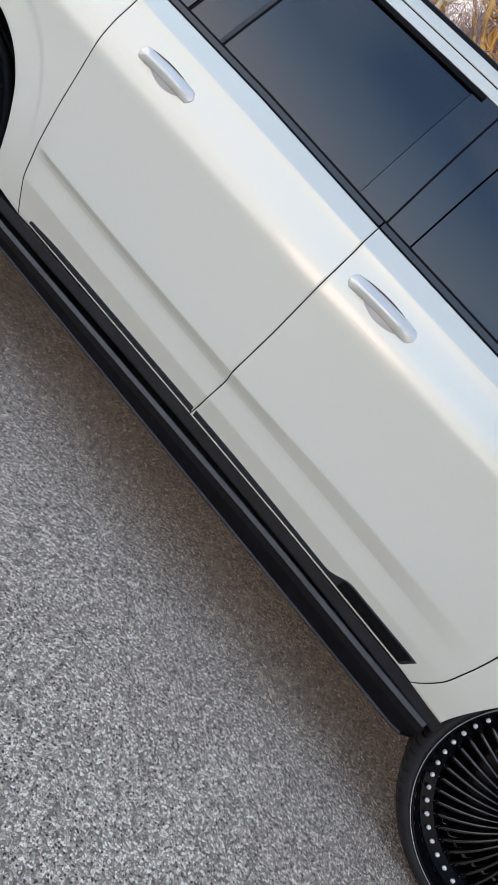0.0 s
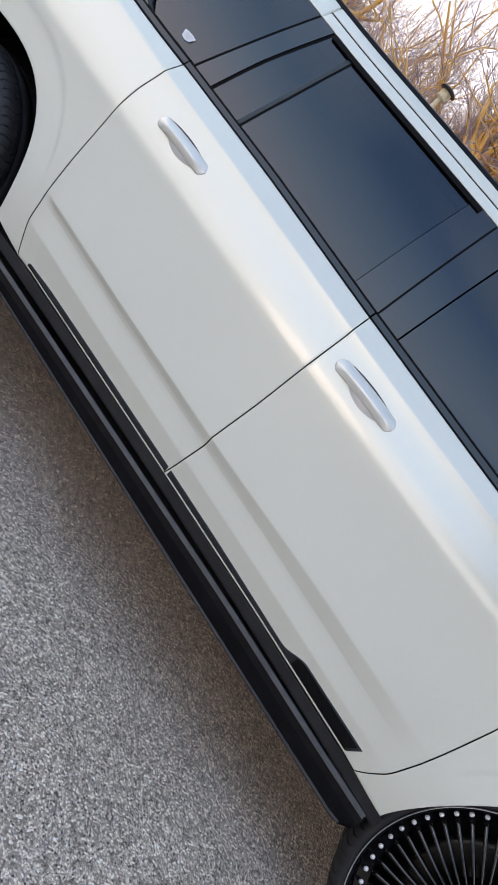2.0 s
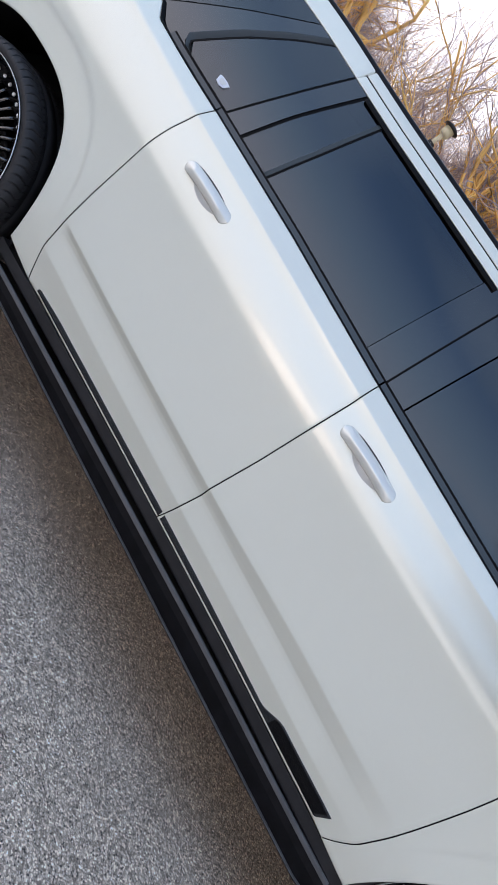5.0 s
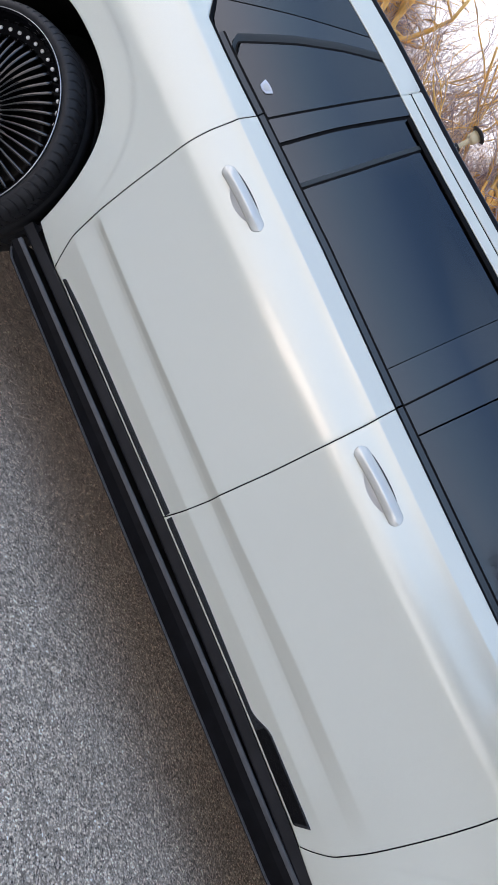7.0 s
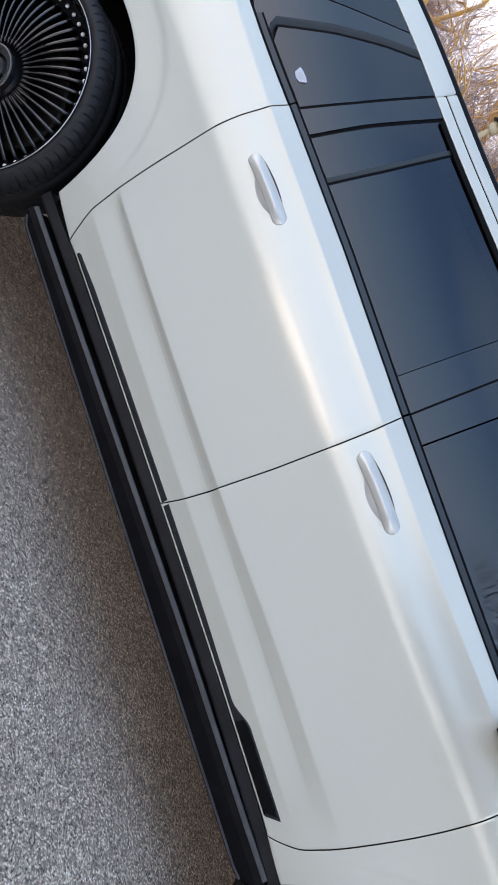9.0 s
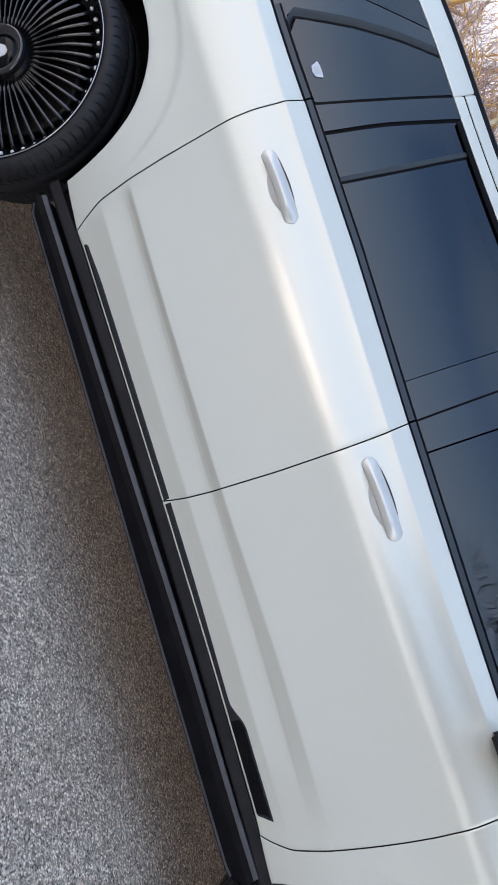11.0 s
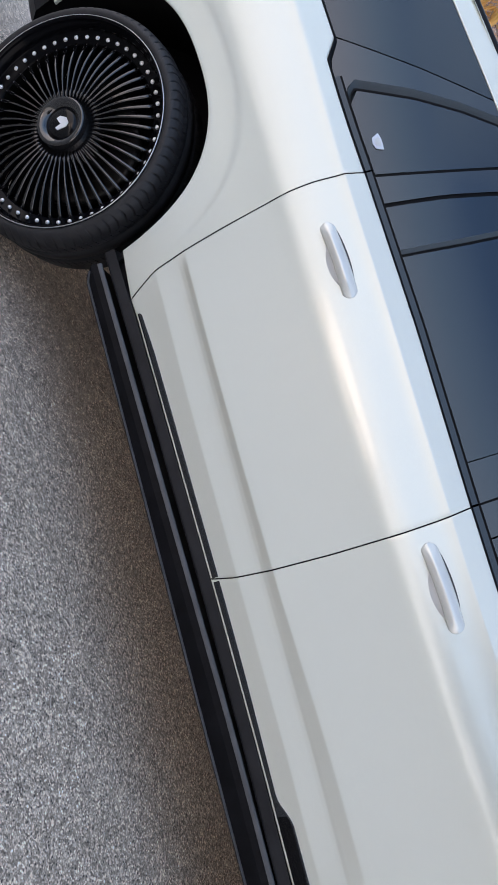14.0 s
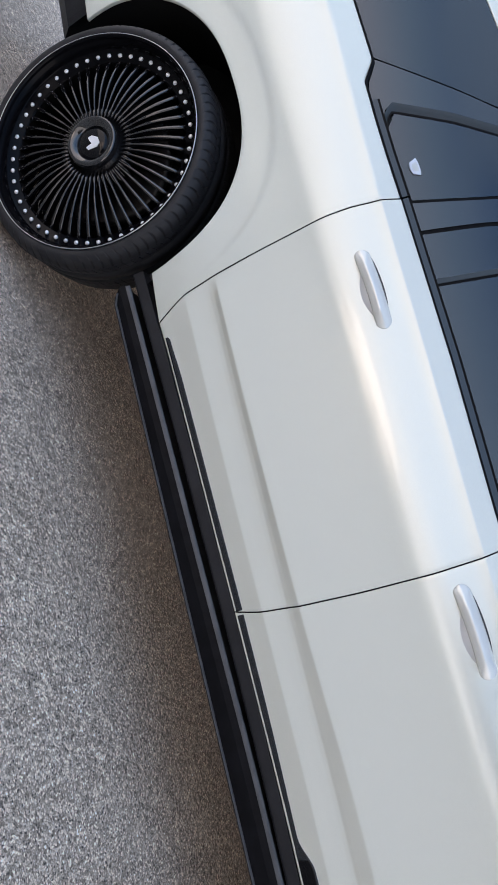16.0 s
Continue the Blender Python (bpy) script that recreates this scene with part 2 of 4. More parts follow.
ground = mesh_object("ground", [(-400, -400, 0), (400, -400, 0), (400, 400, 0), (-400, 400, 0)], [(0, 1, 2, 3)], ASPHALT, smooth=False)
# unseen dark ground, added to darken the doors' reflections below the skyline
UNSEEN_GRASS, ln_, lnb = material("winter_grass", (0.05, 0.055, 0.03), 0.9, spec=0.1)
lawn_tc, _ = grain(ln_, lnb, 90.0, 0.8, 0.02)
varied(ln_, lnb, 3.0, (0.035, 0.040, 0.020), (0.065, 0.066, 0.036), lawn_tc)
lawn = mesh_object("lawn", [(-150, -150, 0.006), (150, -150, 0.006), (150, -9.5, 0.006), (-150, -9.5, 0.006)], [(0, 1, 2, 3)], UNSEEN_GRASS, smooth=False)
tagged(lawn, "unseen dark grass added to darken the reflections in the doors", "lawn", kind="structure")
tagged(ground, "coarse grey asphalt with pale stone chips", "ground", kind="structure")


# ---- car: shape of its side ----
# x runs forward along the car, y into it, z up; the flank nearest the walk lies about y = 0
MID = 0.97            # the car's middle plane
REAR_HUB, FRONT_HUB, HUB_Z = -1.538, 1.530, 0.41


def smooth01(a, b, v):
    k = min(1.0, max(0.0, (v - a) / (b - a)))
    return k * k * (3 - 2 * k)


def curve_fn(points):
    """A piecewise curve through (input, output) pairs."""
    a = [p[0] for p in points]
    b = [p[1] for p in points]
    return lambda v: float(np.interp(v, a, b))


def soft_curve(points, sigma, step=0.002):
    """The same, with its corners rounded over sigma."""
    lo, hi = points[0][0] - 0.1, points[-1][0] + 0.1
    grid = np.arange(lo, hi, step)
    a = np.array([p[0] for p in points])
    b = np.array([p[1] for p in points])
    val = np.interp(grid, a, b)
    val[grid < a[0]] = b[0] + (grid[grid < a[0]] - a[0]) * (b[1] - b[0]) / (a[1] - a[0])
    val[grid > a[-1]] = b[-1] + (grid[grid > a[-1]] - a[-1]) * (b[-1] - b[-2]) / (a[-1] - a[-2])
    k = int(3 * sigma / step) + 1
    w = np.exp(-0.5 * (np.arange(-k, k + 1) * step / sigma) ** 2)
    val = np.convolve(np.pad(val, k, mode="edge"), w / w.sum(), mode="valid")
    return lambda v: float(np.interp(v, grid, val))


door_low = soft_curve([(0.40, 0.022), (0.445, 0.006), (0.47, -0.003), (0.538, -0.0318), (0.600, -0.0348), (0.612, -0.0366), (0.625, -0.0435), (0.650, -0.0612),
                       (0.70, -0.0612), (0.80, -0.0603)], 0.0017, 0.0005)
plain_low = soft_curve([(0.40, 0.020), (0.445, 0.004), (0.55, -0.026), (0.66, -0.048), (0.75, -0.057), (0.85, -0.0605)], 0.02, 0.001)
# the shoulder swells out of the side, then hollows a little up to the crease
shoulder = soft_curve([(0.60, -0.0620), (0.70, -0.0612), (0.78, -0.0604), (0.85, -0.0602), (0.90, -0.0605), (0.94, -0.0610), (0.97, -0.0602), (1.00, -0.0572), (1.03, -0.0521), (1.06, -0.0456), (1.09, -0.0384),
                       (1.120, -0.0312), (1.136, -0.0282), (1.150, -0.0268), (1.30, -0.0140)], 0.006, 0.0005)


def crease(z, y):
    """The steeper strip under the windows, which meets the shoulder in a crisp fold."""
    strip = -0.0266 + (z - 1.150) * 0.56
    d = (strip - y) / 0.0006
    return y if d < -20 else strip if d > 20 else y + 0.0006 * math.log1p(math.exp(d))


def door_section(z, foot, head):
    """foot, head: between which heights the sloping face over the ledge runs."""
    k = smooth01(0.70, 0.80, z)
    low = float(np.interp(z, (0.40, 0.538, foot, head, 0.90), (0.40, 0.538, 0.624, 0.650, 0.90)))
    return crease(z, (1 - k) * door_low(low) + k * shoulder(z))


def plain_section(z):
    k = smooth01(0.72, 0.86, z)
    return crease(z, (1 - k) * plain_low(z) + k * shoulder(z))


low_shift = soft_curve([(-1.0, 0.022), (-0.6, 0.009), (0.0, -0.002), (0.5, -0.012), (1.0, -0.035)], 0.1, 0.01)
high_shift = soft_curve([(-2.6, 0.11), (-1.6, 0.085), (-1.0, 0.045), (-0.6, 0.031), (0.0, 0.002), (0.5, -0.018), (1.0, -0.022), (2.4, -0.06)], 0.12, 0.01)

mid_shift = soft_curve([(-3.0, 0.008), (-0.4, 0.014), (0.5, 0.032), (1.0, 0.040), (2.5, 0.040)], 0.1, 0.01)


def bow(x):
    return 0.016 * x * x if abs(x) < 1.2 else 0.016 * 1.44 + (abs(x) - 1.2) * 0.0384 + (0.11 * (abs(x) - 1.9) ** 2 if abs(x) > 1.9 else 0.0)


def arch_radius(x, z, hub, wide, high, power):
    return ((abs(x - hub) / wide) ** power + (abs(z - HUB_Z) / high) ** power) ** (1 / power)


REAR_ARCH = (-1.562, 0.497, 0.484, 2.4)
FRONT_ARCH = (1.540, 0.413, 0.53, 1.55)


def side(x, z):
    shift = low_shift(x) + (high_shift(x) - low_shift(x)) * smooth01(0.68, 1.12, z)
    shift += mid_shift(x) * math.exp(-((z - 0.98) / 0.07) ** 2)
    w = smooth01(-0.975, -0.88, x) * (1 - smooth01(0.66, 1.10, x))
    y = w * door_section(z - shift, 0.632 - 0.008 * smooth01(-0.9, 0.3, x), 0.650 + 0.012 * smooth01(0.0, 0.7, x)) + (1 - w) * plain_section(z - shift) + bow(x)
    for arch in (REAR_ARCH, FRONT_ARCH):
        r = arch_radius(x, z, *arch)
        if r < 1.5:
            y -= 0.024 * (1 - smooth01(0.98, 1.50, r)) * (1 - smooth01(0.42, 1.05, z))
            y += 0.0052 * (1 - smooth01(1.18, 1.222, r)) * smooth01(0.58, 0.80, z)
    return y


belt = soft_curve([(-2.6, 1.350), (-1.56, 1.3125), (-1.475, 1.3095), (-1.402, 1.2655), (-1.338, 1.2620), (-1.27, 1.2580), (-1.15, 1.2535), (-1.0, 1.2505), (-0.5, 1.235), (0.0, 1.208), (0.5, 1.187), (1.1, 1.165), (2.4, 1.05)], 0.003, 0.001)
window_top = soft_curve([(-2.6, 1.72), (-1.1, 1.70), (-0.9, 1.686), (-0.69, 1.673), (-0.28, 1.662), (0.3, 1.645), (1.0, 1.58)], 0.08, 0.01)
sill = soft_curve([(-2.0, 0.440), (-1.0, 0.445), (-0.5, 0.448), (0.0, 0.446), (0.5, 0.437), (1.0, 0.418), (1.3, 0.40)], 0.08, 0.01)
rear_seam = soft_curve([(0.44, -0.908), (0.47, -0.920), (0.559, -0.951), (0.668, -0.965), (0.894, -0.991), (1.021, -1.005), (1.107, -1.010), (1.19, -1.006),
                        (1.25, -1.0), (1.45, -0.952), (1.70, -0.898)], 0.012)
mid_seam = soft_curve([(0.43, -0.004), (0.47, 0.006), (0.529, 0.018), (0.637, 0.028), (0.817, 0.036), (1.016, 0.038), (1.136, 0.034), (1.216, 0.026), (1.70, 0.012)], 0.015)
front_seam = soft_curve([(0.41, 0.994), (0.445, 1.019), (0.501, 1.047), (0.59, 1.063), (0.67, 1.073), (0.745, 1.081), (0.82, 1.089), (0.90, 1.094), (1.0, 1.096), (1.20, 1.098)], 0.012)


def pane(x, z):
    """The plane of the windows."""
    return 0.026 + 0.8 * bow(max(x, -1.9)) + (z - 1.22) * 0.31 - 0.010 * math.sin(math.pi * min(1.0, max(0.0, (z - 1.22) / 0.48)))


GAP = 0.0019


def spaced(n, edge):
    """0 to 1 in n steps, with a narrow step at either end."""
    return [0.0, edge, *[edge + (1 - 2 * edge) * i / n for i in range(1, n)], 1 - edge, 1.0]


def sheet(name, place, nu, nv, mat, parent, flip=False, roll=0.0012, depth=0.02, edge_u=0.004, edge_v=0.004, label="", back=False, crisp=False):
    """A pressed panel: place(u, v) gives a point; the rim is rolled over and turned in by depth. flip: on the car's far side."""
    us, vs = spaced(nu, edge_u), spaced(nv, edge_v)
    verts, faces = [], []
    cols = len(us)
    for j, v in enumerate(vs):
        for i, u in enumerate(us):
            x, y, z = place(u, v)
            if i in (0, cols - 1) or j in (0, len(vs) - 1):
                y += roll
            verts.append((x, y, z))
    idx = lambda i, j: j * cols + i
    for j in range(len(vs) - 1):
        for i in range(cols - 1):
            faces.append((idx(i, j), idx(i + 1, j), idx(i + 1, j + 1), idx(i, j + 1)))
    ring = [idx(i, 0) for i in range(cols)] + [idx(cols - 1, j) for j in range(1, len(vs))]
    ring += [idx(i, len(vs) - 1) for i in range(cols - 2, -1, -1)] + [idx(0, j) for j in range(len(vs) - 2, 0, -1)]
    if crisp:
        fore = len(verts)
        verts += [verts[k] for k in ring]
        rim = list(range(fore, fore + len(ring)))
    else:
        rim = ring
    base = len(verts)
    for k in ring:
        x, y, z = verts[k]
        verts.append((x, y + depth, z))
    m = len(ring)
    for k in range(m):
        faces.append((rim[k], base + k, base + (k + 1) % m, rim[(k + 1) % m]))
    if back:
        second = len(verts)
        count = cols * len(vs)
        verts += [(x, y + depth, z) for x, y, z in verts[:count]]
        faces = faces + [tuple(second + k for k in f[::-1]) for f in faces if max(f) < count]
    if flip:
        verts = [(x, 2 * MID - y, z) for x, y, z in verts]
        faces = [f[::-1] for f in faces]
    return mesh_object(name, verts, faces, mat, parent, label=label)


def four_sided(left, right, bottom, top, surface):
    """place() of a panel between two curves x(z) and two curves z(x)."""
    def place(u, v):
        x = left(0.8) * (1 - u) + right(0.8) * u
        z = 0.8
        for _ in range(5):
            z = bottom(x) + v * (top(x) - bottom(x))
            x = left(z) + u * (right(z) - left(z))
        return x, surface(x, z), z
    return place


def shifted(fn, d):
    return lambda v: fn(v) + d


def arch_point(arch, angle):
    """A point of a wheel arch; 0 degrees forward, 180 behind."""
    hub, wide, high, power = arch
    c, s = math.cos(radians(angle)), math.sin(radians(angle))
    k = (abs(c / wide) ** power + abs(s / high) ** power) ** (-1 / power)
    return hub + k * c, HUB_Z + k * s


def lathe(name, profile, mat, parent, steps=96, arc=(0, 360), label="", smooth=True):
    """Turns a profile of (radius, y) about the y axis."""
    whole = arc[1] - arc[0] >= 360
    n = steps if whole else steps + 1
    verts, faces = [], []
    for i in range(n):
        a = radians(arc[0] + (arc[1] - arc[0]) * i / steps)
        for r, y in profile:
            verts.append((r * math.cos(a), y, r * math.sin(a)))
    p = len(profile)
    for i in range(steps):
        j = (i + 1) % n
        for k in range(p - 1):
            faces.append((i * p + k, i * p + k + 1, j * p + k + 1, j * p + k))
    return mesh_object(name, verts, faces, mat, parent, smooth, label)


def bar(name, section, xs, mat, parent, flip=False, follow=None, smooth=False, label=""):
    """A section of (y, z) pairs swept along x; follow(x) adds (dy, dz)."""
    verts, faces = [], []
    n = len(section(xs[0]) if callable(section) else section)
    for x in xs:
        dy, dz = follow(x) if follow else (0, 0)
        for y, z in (section(x) if callable(section) else section):
            verts.append((x, (2 * MID - y - dy) if flip else y + dy, z + dz))
    for i in range(len(xs) - 1):
        for k in range(n):
            f = (i * n + k, i * n + (k + 1) % n, (i + 1) * n + (k + 1) % n, (i + 1) * n + k)
            faces.append(f if not flip else f[::-1])
    faces.append(tuple(range(n)))
    faces.append(tuple(range((len(xs) - 1) * n, len(xs) * n))[::-1])
    return mesh_object(name, verts, faces, mat, parent, smooth, label)


def steps(a, b, n):
    return [a + (b - a) * i / n for i in range(n + 1)]


car = new("car")
tagged(car, "large pearl white car with dark tinted windows, parked on asphalt", "car")


# ---- wheels ----
SPOKES = 50


def tyre_mesh():
    prof = [(0.348, 0.020), (0.354, 0.000), (0.362, -0.009), (0.374, -0.014), (0.387, -0.010), (0.398, 0.002), (0.405, 0.016), (0.4085, 0.036)]
    prof += [(0.4095, 0.075), (0.4030, 0.078), (0.4030, 0.088), (0.410, 0.091), (0.410, 0.135), (0.4035, 0.138), (0.4035, 0.150), (0.410, 0.153)]
    prof += [(0.4095, 0.198), (0.4085, 0.235), (0.400, 0.262), (0.388, 0.274), (0.370, 0.276), (0.348, 0.262)]
    return prof


def groove_block(bm, a, row, half, bend, lift=0.0026):
    """A raised tread lug that follows the tyre's rounding; row: (radius, y) pairs, bend: how far its sides curve round."""
    rings = []
    n = len(row) - 1
    for i, (r, y) in enumerate(row):
        b = a + bend * math.sin(math.pi * 0.5 * i / n)
        up = lift if 0 < i < n else lift * 0.35
        rings.append([bm.verts.new(((r + h) * math.cos(b + d), y - 0.3 * h, (r + h) * math.sin(b + d))) for h, d in ((0.0, -half), (up, -half * 0.93), (up, half * 0.93), (0.0, half))])
    for p, q in zip(rings, rings[1:]):
        for k in range(3):
            bm.faces.new((p[k], p[k + 1], q[k + 1], q[k]))


wheel_meshes = {}


def wheel(hub_x, lip_y, flip=False):
    """A many-spoked black wheel with a low tyre; its own y runs into the car from the rim's lip."""
    hub = new("wheel")
    hub.parent = car
    hub["label"] = "black many-spoked wheel with bright rivets and a low tyre"
    hub.matrix_local = pose(hub_x, 2 * MID - lip_y if flip else lip_y, HUB_Z, 0, 0, 180 if flip else 0)
    if wheel_meshes:
        for name, me, m, label in wheel_meshes["all"]:
            ob = new(name, me)
            if name == "tread":
                ob["kind"] = "stuff"
            ob.parent = hub
            ob.matrix_basis = m
            if label:
                ob["label"] = label
        return hub
    prof = tyre_mesh()
    sipe = {3: 0.0, 4: 0.0, 5: 0.7, 6: 1.0, 7: 0.8}
    verts, faces = [], []
    angles = [2 * math.pi / 80 * (i + f) for i in range(80) for f in (0.0, 0.035, 0.20, 0.235, 0.27, 0.96)]
    for i, a in enumerate(angles):
        for k, (r, y) in enumerate(prof):
            b = a + 0.040 * math.sin(math.pi * (k - 3) / 5) if k in sipe else a
            down = 0.007 * sipe[k] if i % 6 in (1, 2) and k in sipe else 0.0
            verts.append(((r - down) * math.cos(b), y + 0.5 * down, (r - down) * math.sin(b)))
    p = len(prof)
    for i in range(len(angles)):
        j = (i + 1) % len(angles)
        for k in range(p - 1):
            faces.append((i * p + k, i * p + k + 1, j * p + k + 1, j * p + k))
    mesh_object("tyre", verts, faces, TYRE, hub, label="low-profile black rubber tyre")
    bm = bmesh.new()
    for i in range(94):
        a = 2 * math.pi * i / 94
        groove_block(bm, a + 0.052, [(0.4090, 0.041), (0.4092, 0.055), (0.4094, 0.072)], 0.0300, 0.02)
        groove_block(bm, a + 0.040, [(0.4098, 0.155), (0.4098, 0.175), (0.4096, 0.196)], 0.0300, 0.02)
    part("tread", bm, TYRE, hub)["kind"] = "stuff"
    # lip, stepped bowl and inner barrel
    lathe("rim", [(0.345, 0.022), (0.3545, 0.006), (0.3605, -0.004), (0.3612, -0.011), (0.3575, -0.014), (0.3530, -0.012), (0.3505, -0.004), (0.3490, 0.004),
                  (0.344, 0.008), (0.342, 0.032), (0.339, 0.039), (0.304, 0.044), (0.300, 0.050)],
          RIM, hub, 120, label="gloss black rim with a stepped lip")
    lathe("barrel", [(0.300, 0.050), (0.299, 0.085), (0.297, 0.17), (0.320, 0.24), (0.345, 0.262)], DARK, hub, 96, label="dull black barrel of the rim")
    # bright ring put on for the highlight that runs along the black lip
    lathe("lip_line", [(0.3590, -0.0150), (0.3600, -0.0158), (0.3614, -0.0150), (0.3620, -0.0118)], LIPLINE, hub, 120, label="bright ring painted as the highlight along the lip's edge")
    lathe("brake_disc", [(0.075, 0.150), (0.19, 0.150), (0.205, 0.152), (0.205, 0.176), (0.075, 0.176)], BRAKE, hub, 64)
    lathe("back_plate", [(0.0, 0.20), (0.27, 0.21), (0.302, 0.215)], DARK, hub, 48)
    lathe("hub_cap", [(0.0, -0.002), (0.042, -0.002), (0.048, 0.002), (0.054, 0.008), (0.058, 0.012), (0.084, 0.012), (0.086, 0.018),
                      (0.095, 0.024), (0.097, 0.05), (0.080, 0.12)], CAP, hub, 64, label="gloss black hub cap with a ring groove")
    lathe("cap_ring", [(0.052, 0.010), (0.055, 0.002), (0.060, -0.002), (0.072, -0.010), (0.081, -0.011), (0.085, -0.006), (0.087, 0.014)], BLADE, hub, 64, label="gloss black ring round the hub cap")
    bm = bmesh.new()
    outline = [(-0.016, 0.004), (-0.004, 0.019), (0.012, 0.020), (0.020, 0.010), (0.019, -0.016), (0.010, -0.020), (0.006, -0.002), (-0.004, -0.006), (-0.014, -0.008)]
    bm.faces.new([bm.verts.new((1.2 * x, -0.001, 1.2 * z)) for x, z in outline])
    grown = bmesh.ops.extrude_face_region(bm, geom=bm.faces[:])
    bmesh.ops.translate(bm, vec=(0, -0.004, 0), verts=[v for v in grown["geom"] if isinstance(v, bmesh.types.BMVert)])
    part("badge", bm, WHITE, hub, "white badge on the hub cap")
    # spoke: a thin blade, deepest at the rim end
    def blade(r0, r1, half0, half1, front0, front1, back0, back1):
        b = bmesh.new()
        rows = []
        for k in range(9):
            q = k / 8
            r = r0 + (r1 - r0) * q
            half = half0 + (half1 - half0) * q
            fy = front0 + (front1 - front0) * q - 0.020 * math.sin(math.pi * q)
            by = back0 + (back1 - back0) * q
            flat = 0.55 + 0.33 * q
            rows.append([b.verts.new(c) for c in ((r, by, -half * 0.7), (r, fy + 0.006, -half), (r, fy + 0.0022 - 0.0016 * q, -half * flat), (r, fy, 0.0), (r, fy + 0.0022 - 0.0016 * q, half * flat), (r, fy + 0.006, half), (r, by, half * 0.7))])
        for k in range(8):
            for i in range(7):
                b.faces.new((rows[k][i], rows[k][(i + 1) % 7], rows[k + 1][(i + 1) % 7], rows[k + 1][i]))
        b.faces.new(rows[0])
        b.faces.new(rows[-1][::-1])
        return b
    first = part("spoke", blade(0.086, 0.314, 0.0024, 0.0068, 0.016, 0.048, 0.044, 0.090), BLADE, hub, smooth=True)
    inner = part("inner_spoke", blade(0.088, 0.150, 0.0034, 0.0044, 0.030, 0.046, 0.085, 0.12), BLADE, hub, smooth=True)
    bm = bmesh.new()
    bmesh.ops.create_uvsphere(bm, u_segments=10, v_segments=6, radius=0.0074)
    bmesh.ops.scale(bm, vec=(1, 0.75, 1), verts=bm.verts)
    stud = part("rivet", bm, CHROME, hub, smooth=True)
    for k in range(SPOKES):
        turn = pose(0, 0, 0, 0, 360 * k / SPOKES, 0)
        for ob, base in ((first, Matrix()), (inner, pose(0, 0, 0, 0, 180 / SPOKES, 0)), (stud, Matrix.Translation((0.3205, 0.040, 0)))):
            o = ob if k == 0 else new(ob.name.split(".")[0], ob.data)
            o.parent = hub
            o.matrix_basis = turn @ base
    wheel_meshes["all"] = [(o.name.split(".")[0], o.data, o.matrix_basis.copy(), o.get("label", "")) for o in hub.children]
    return hub


wheel(REAR_HUB, -0.056)
wheel(FRONT_HUB, 0.052)
wheel(REAR_HUB, -0.056, True)
wheel(FRONT_HUB, 0.052, True)


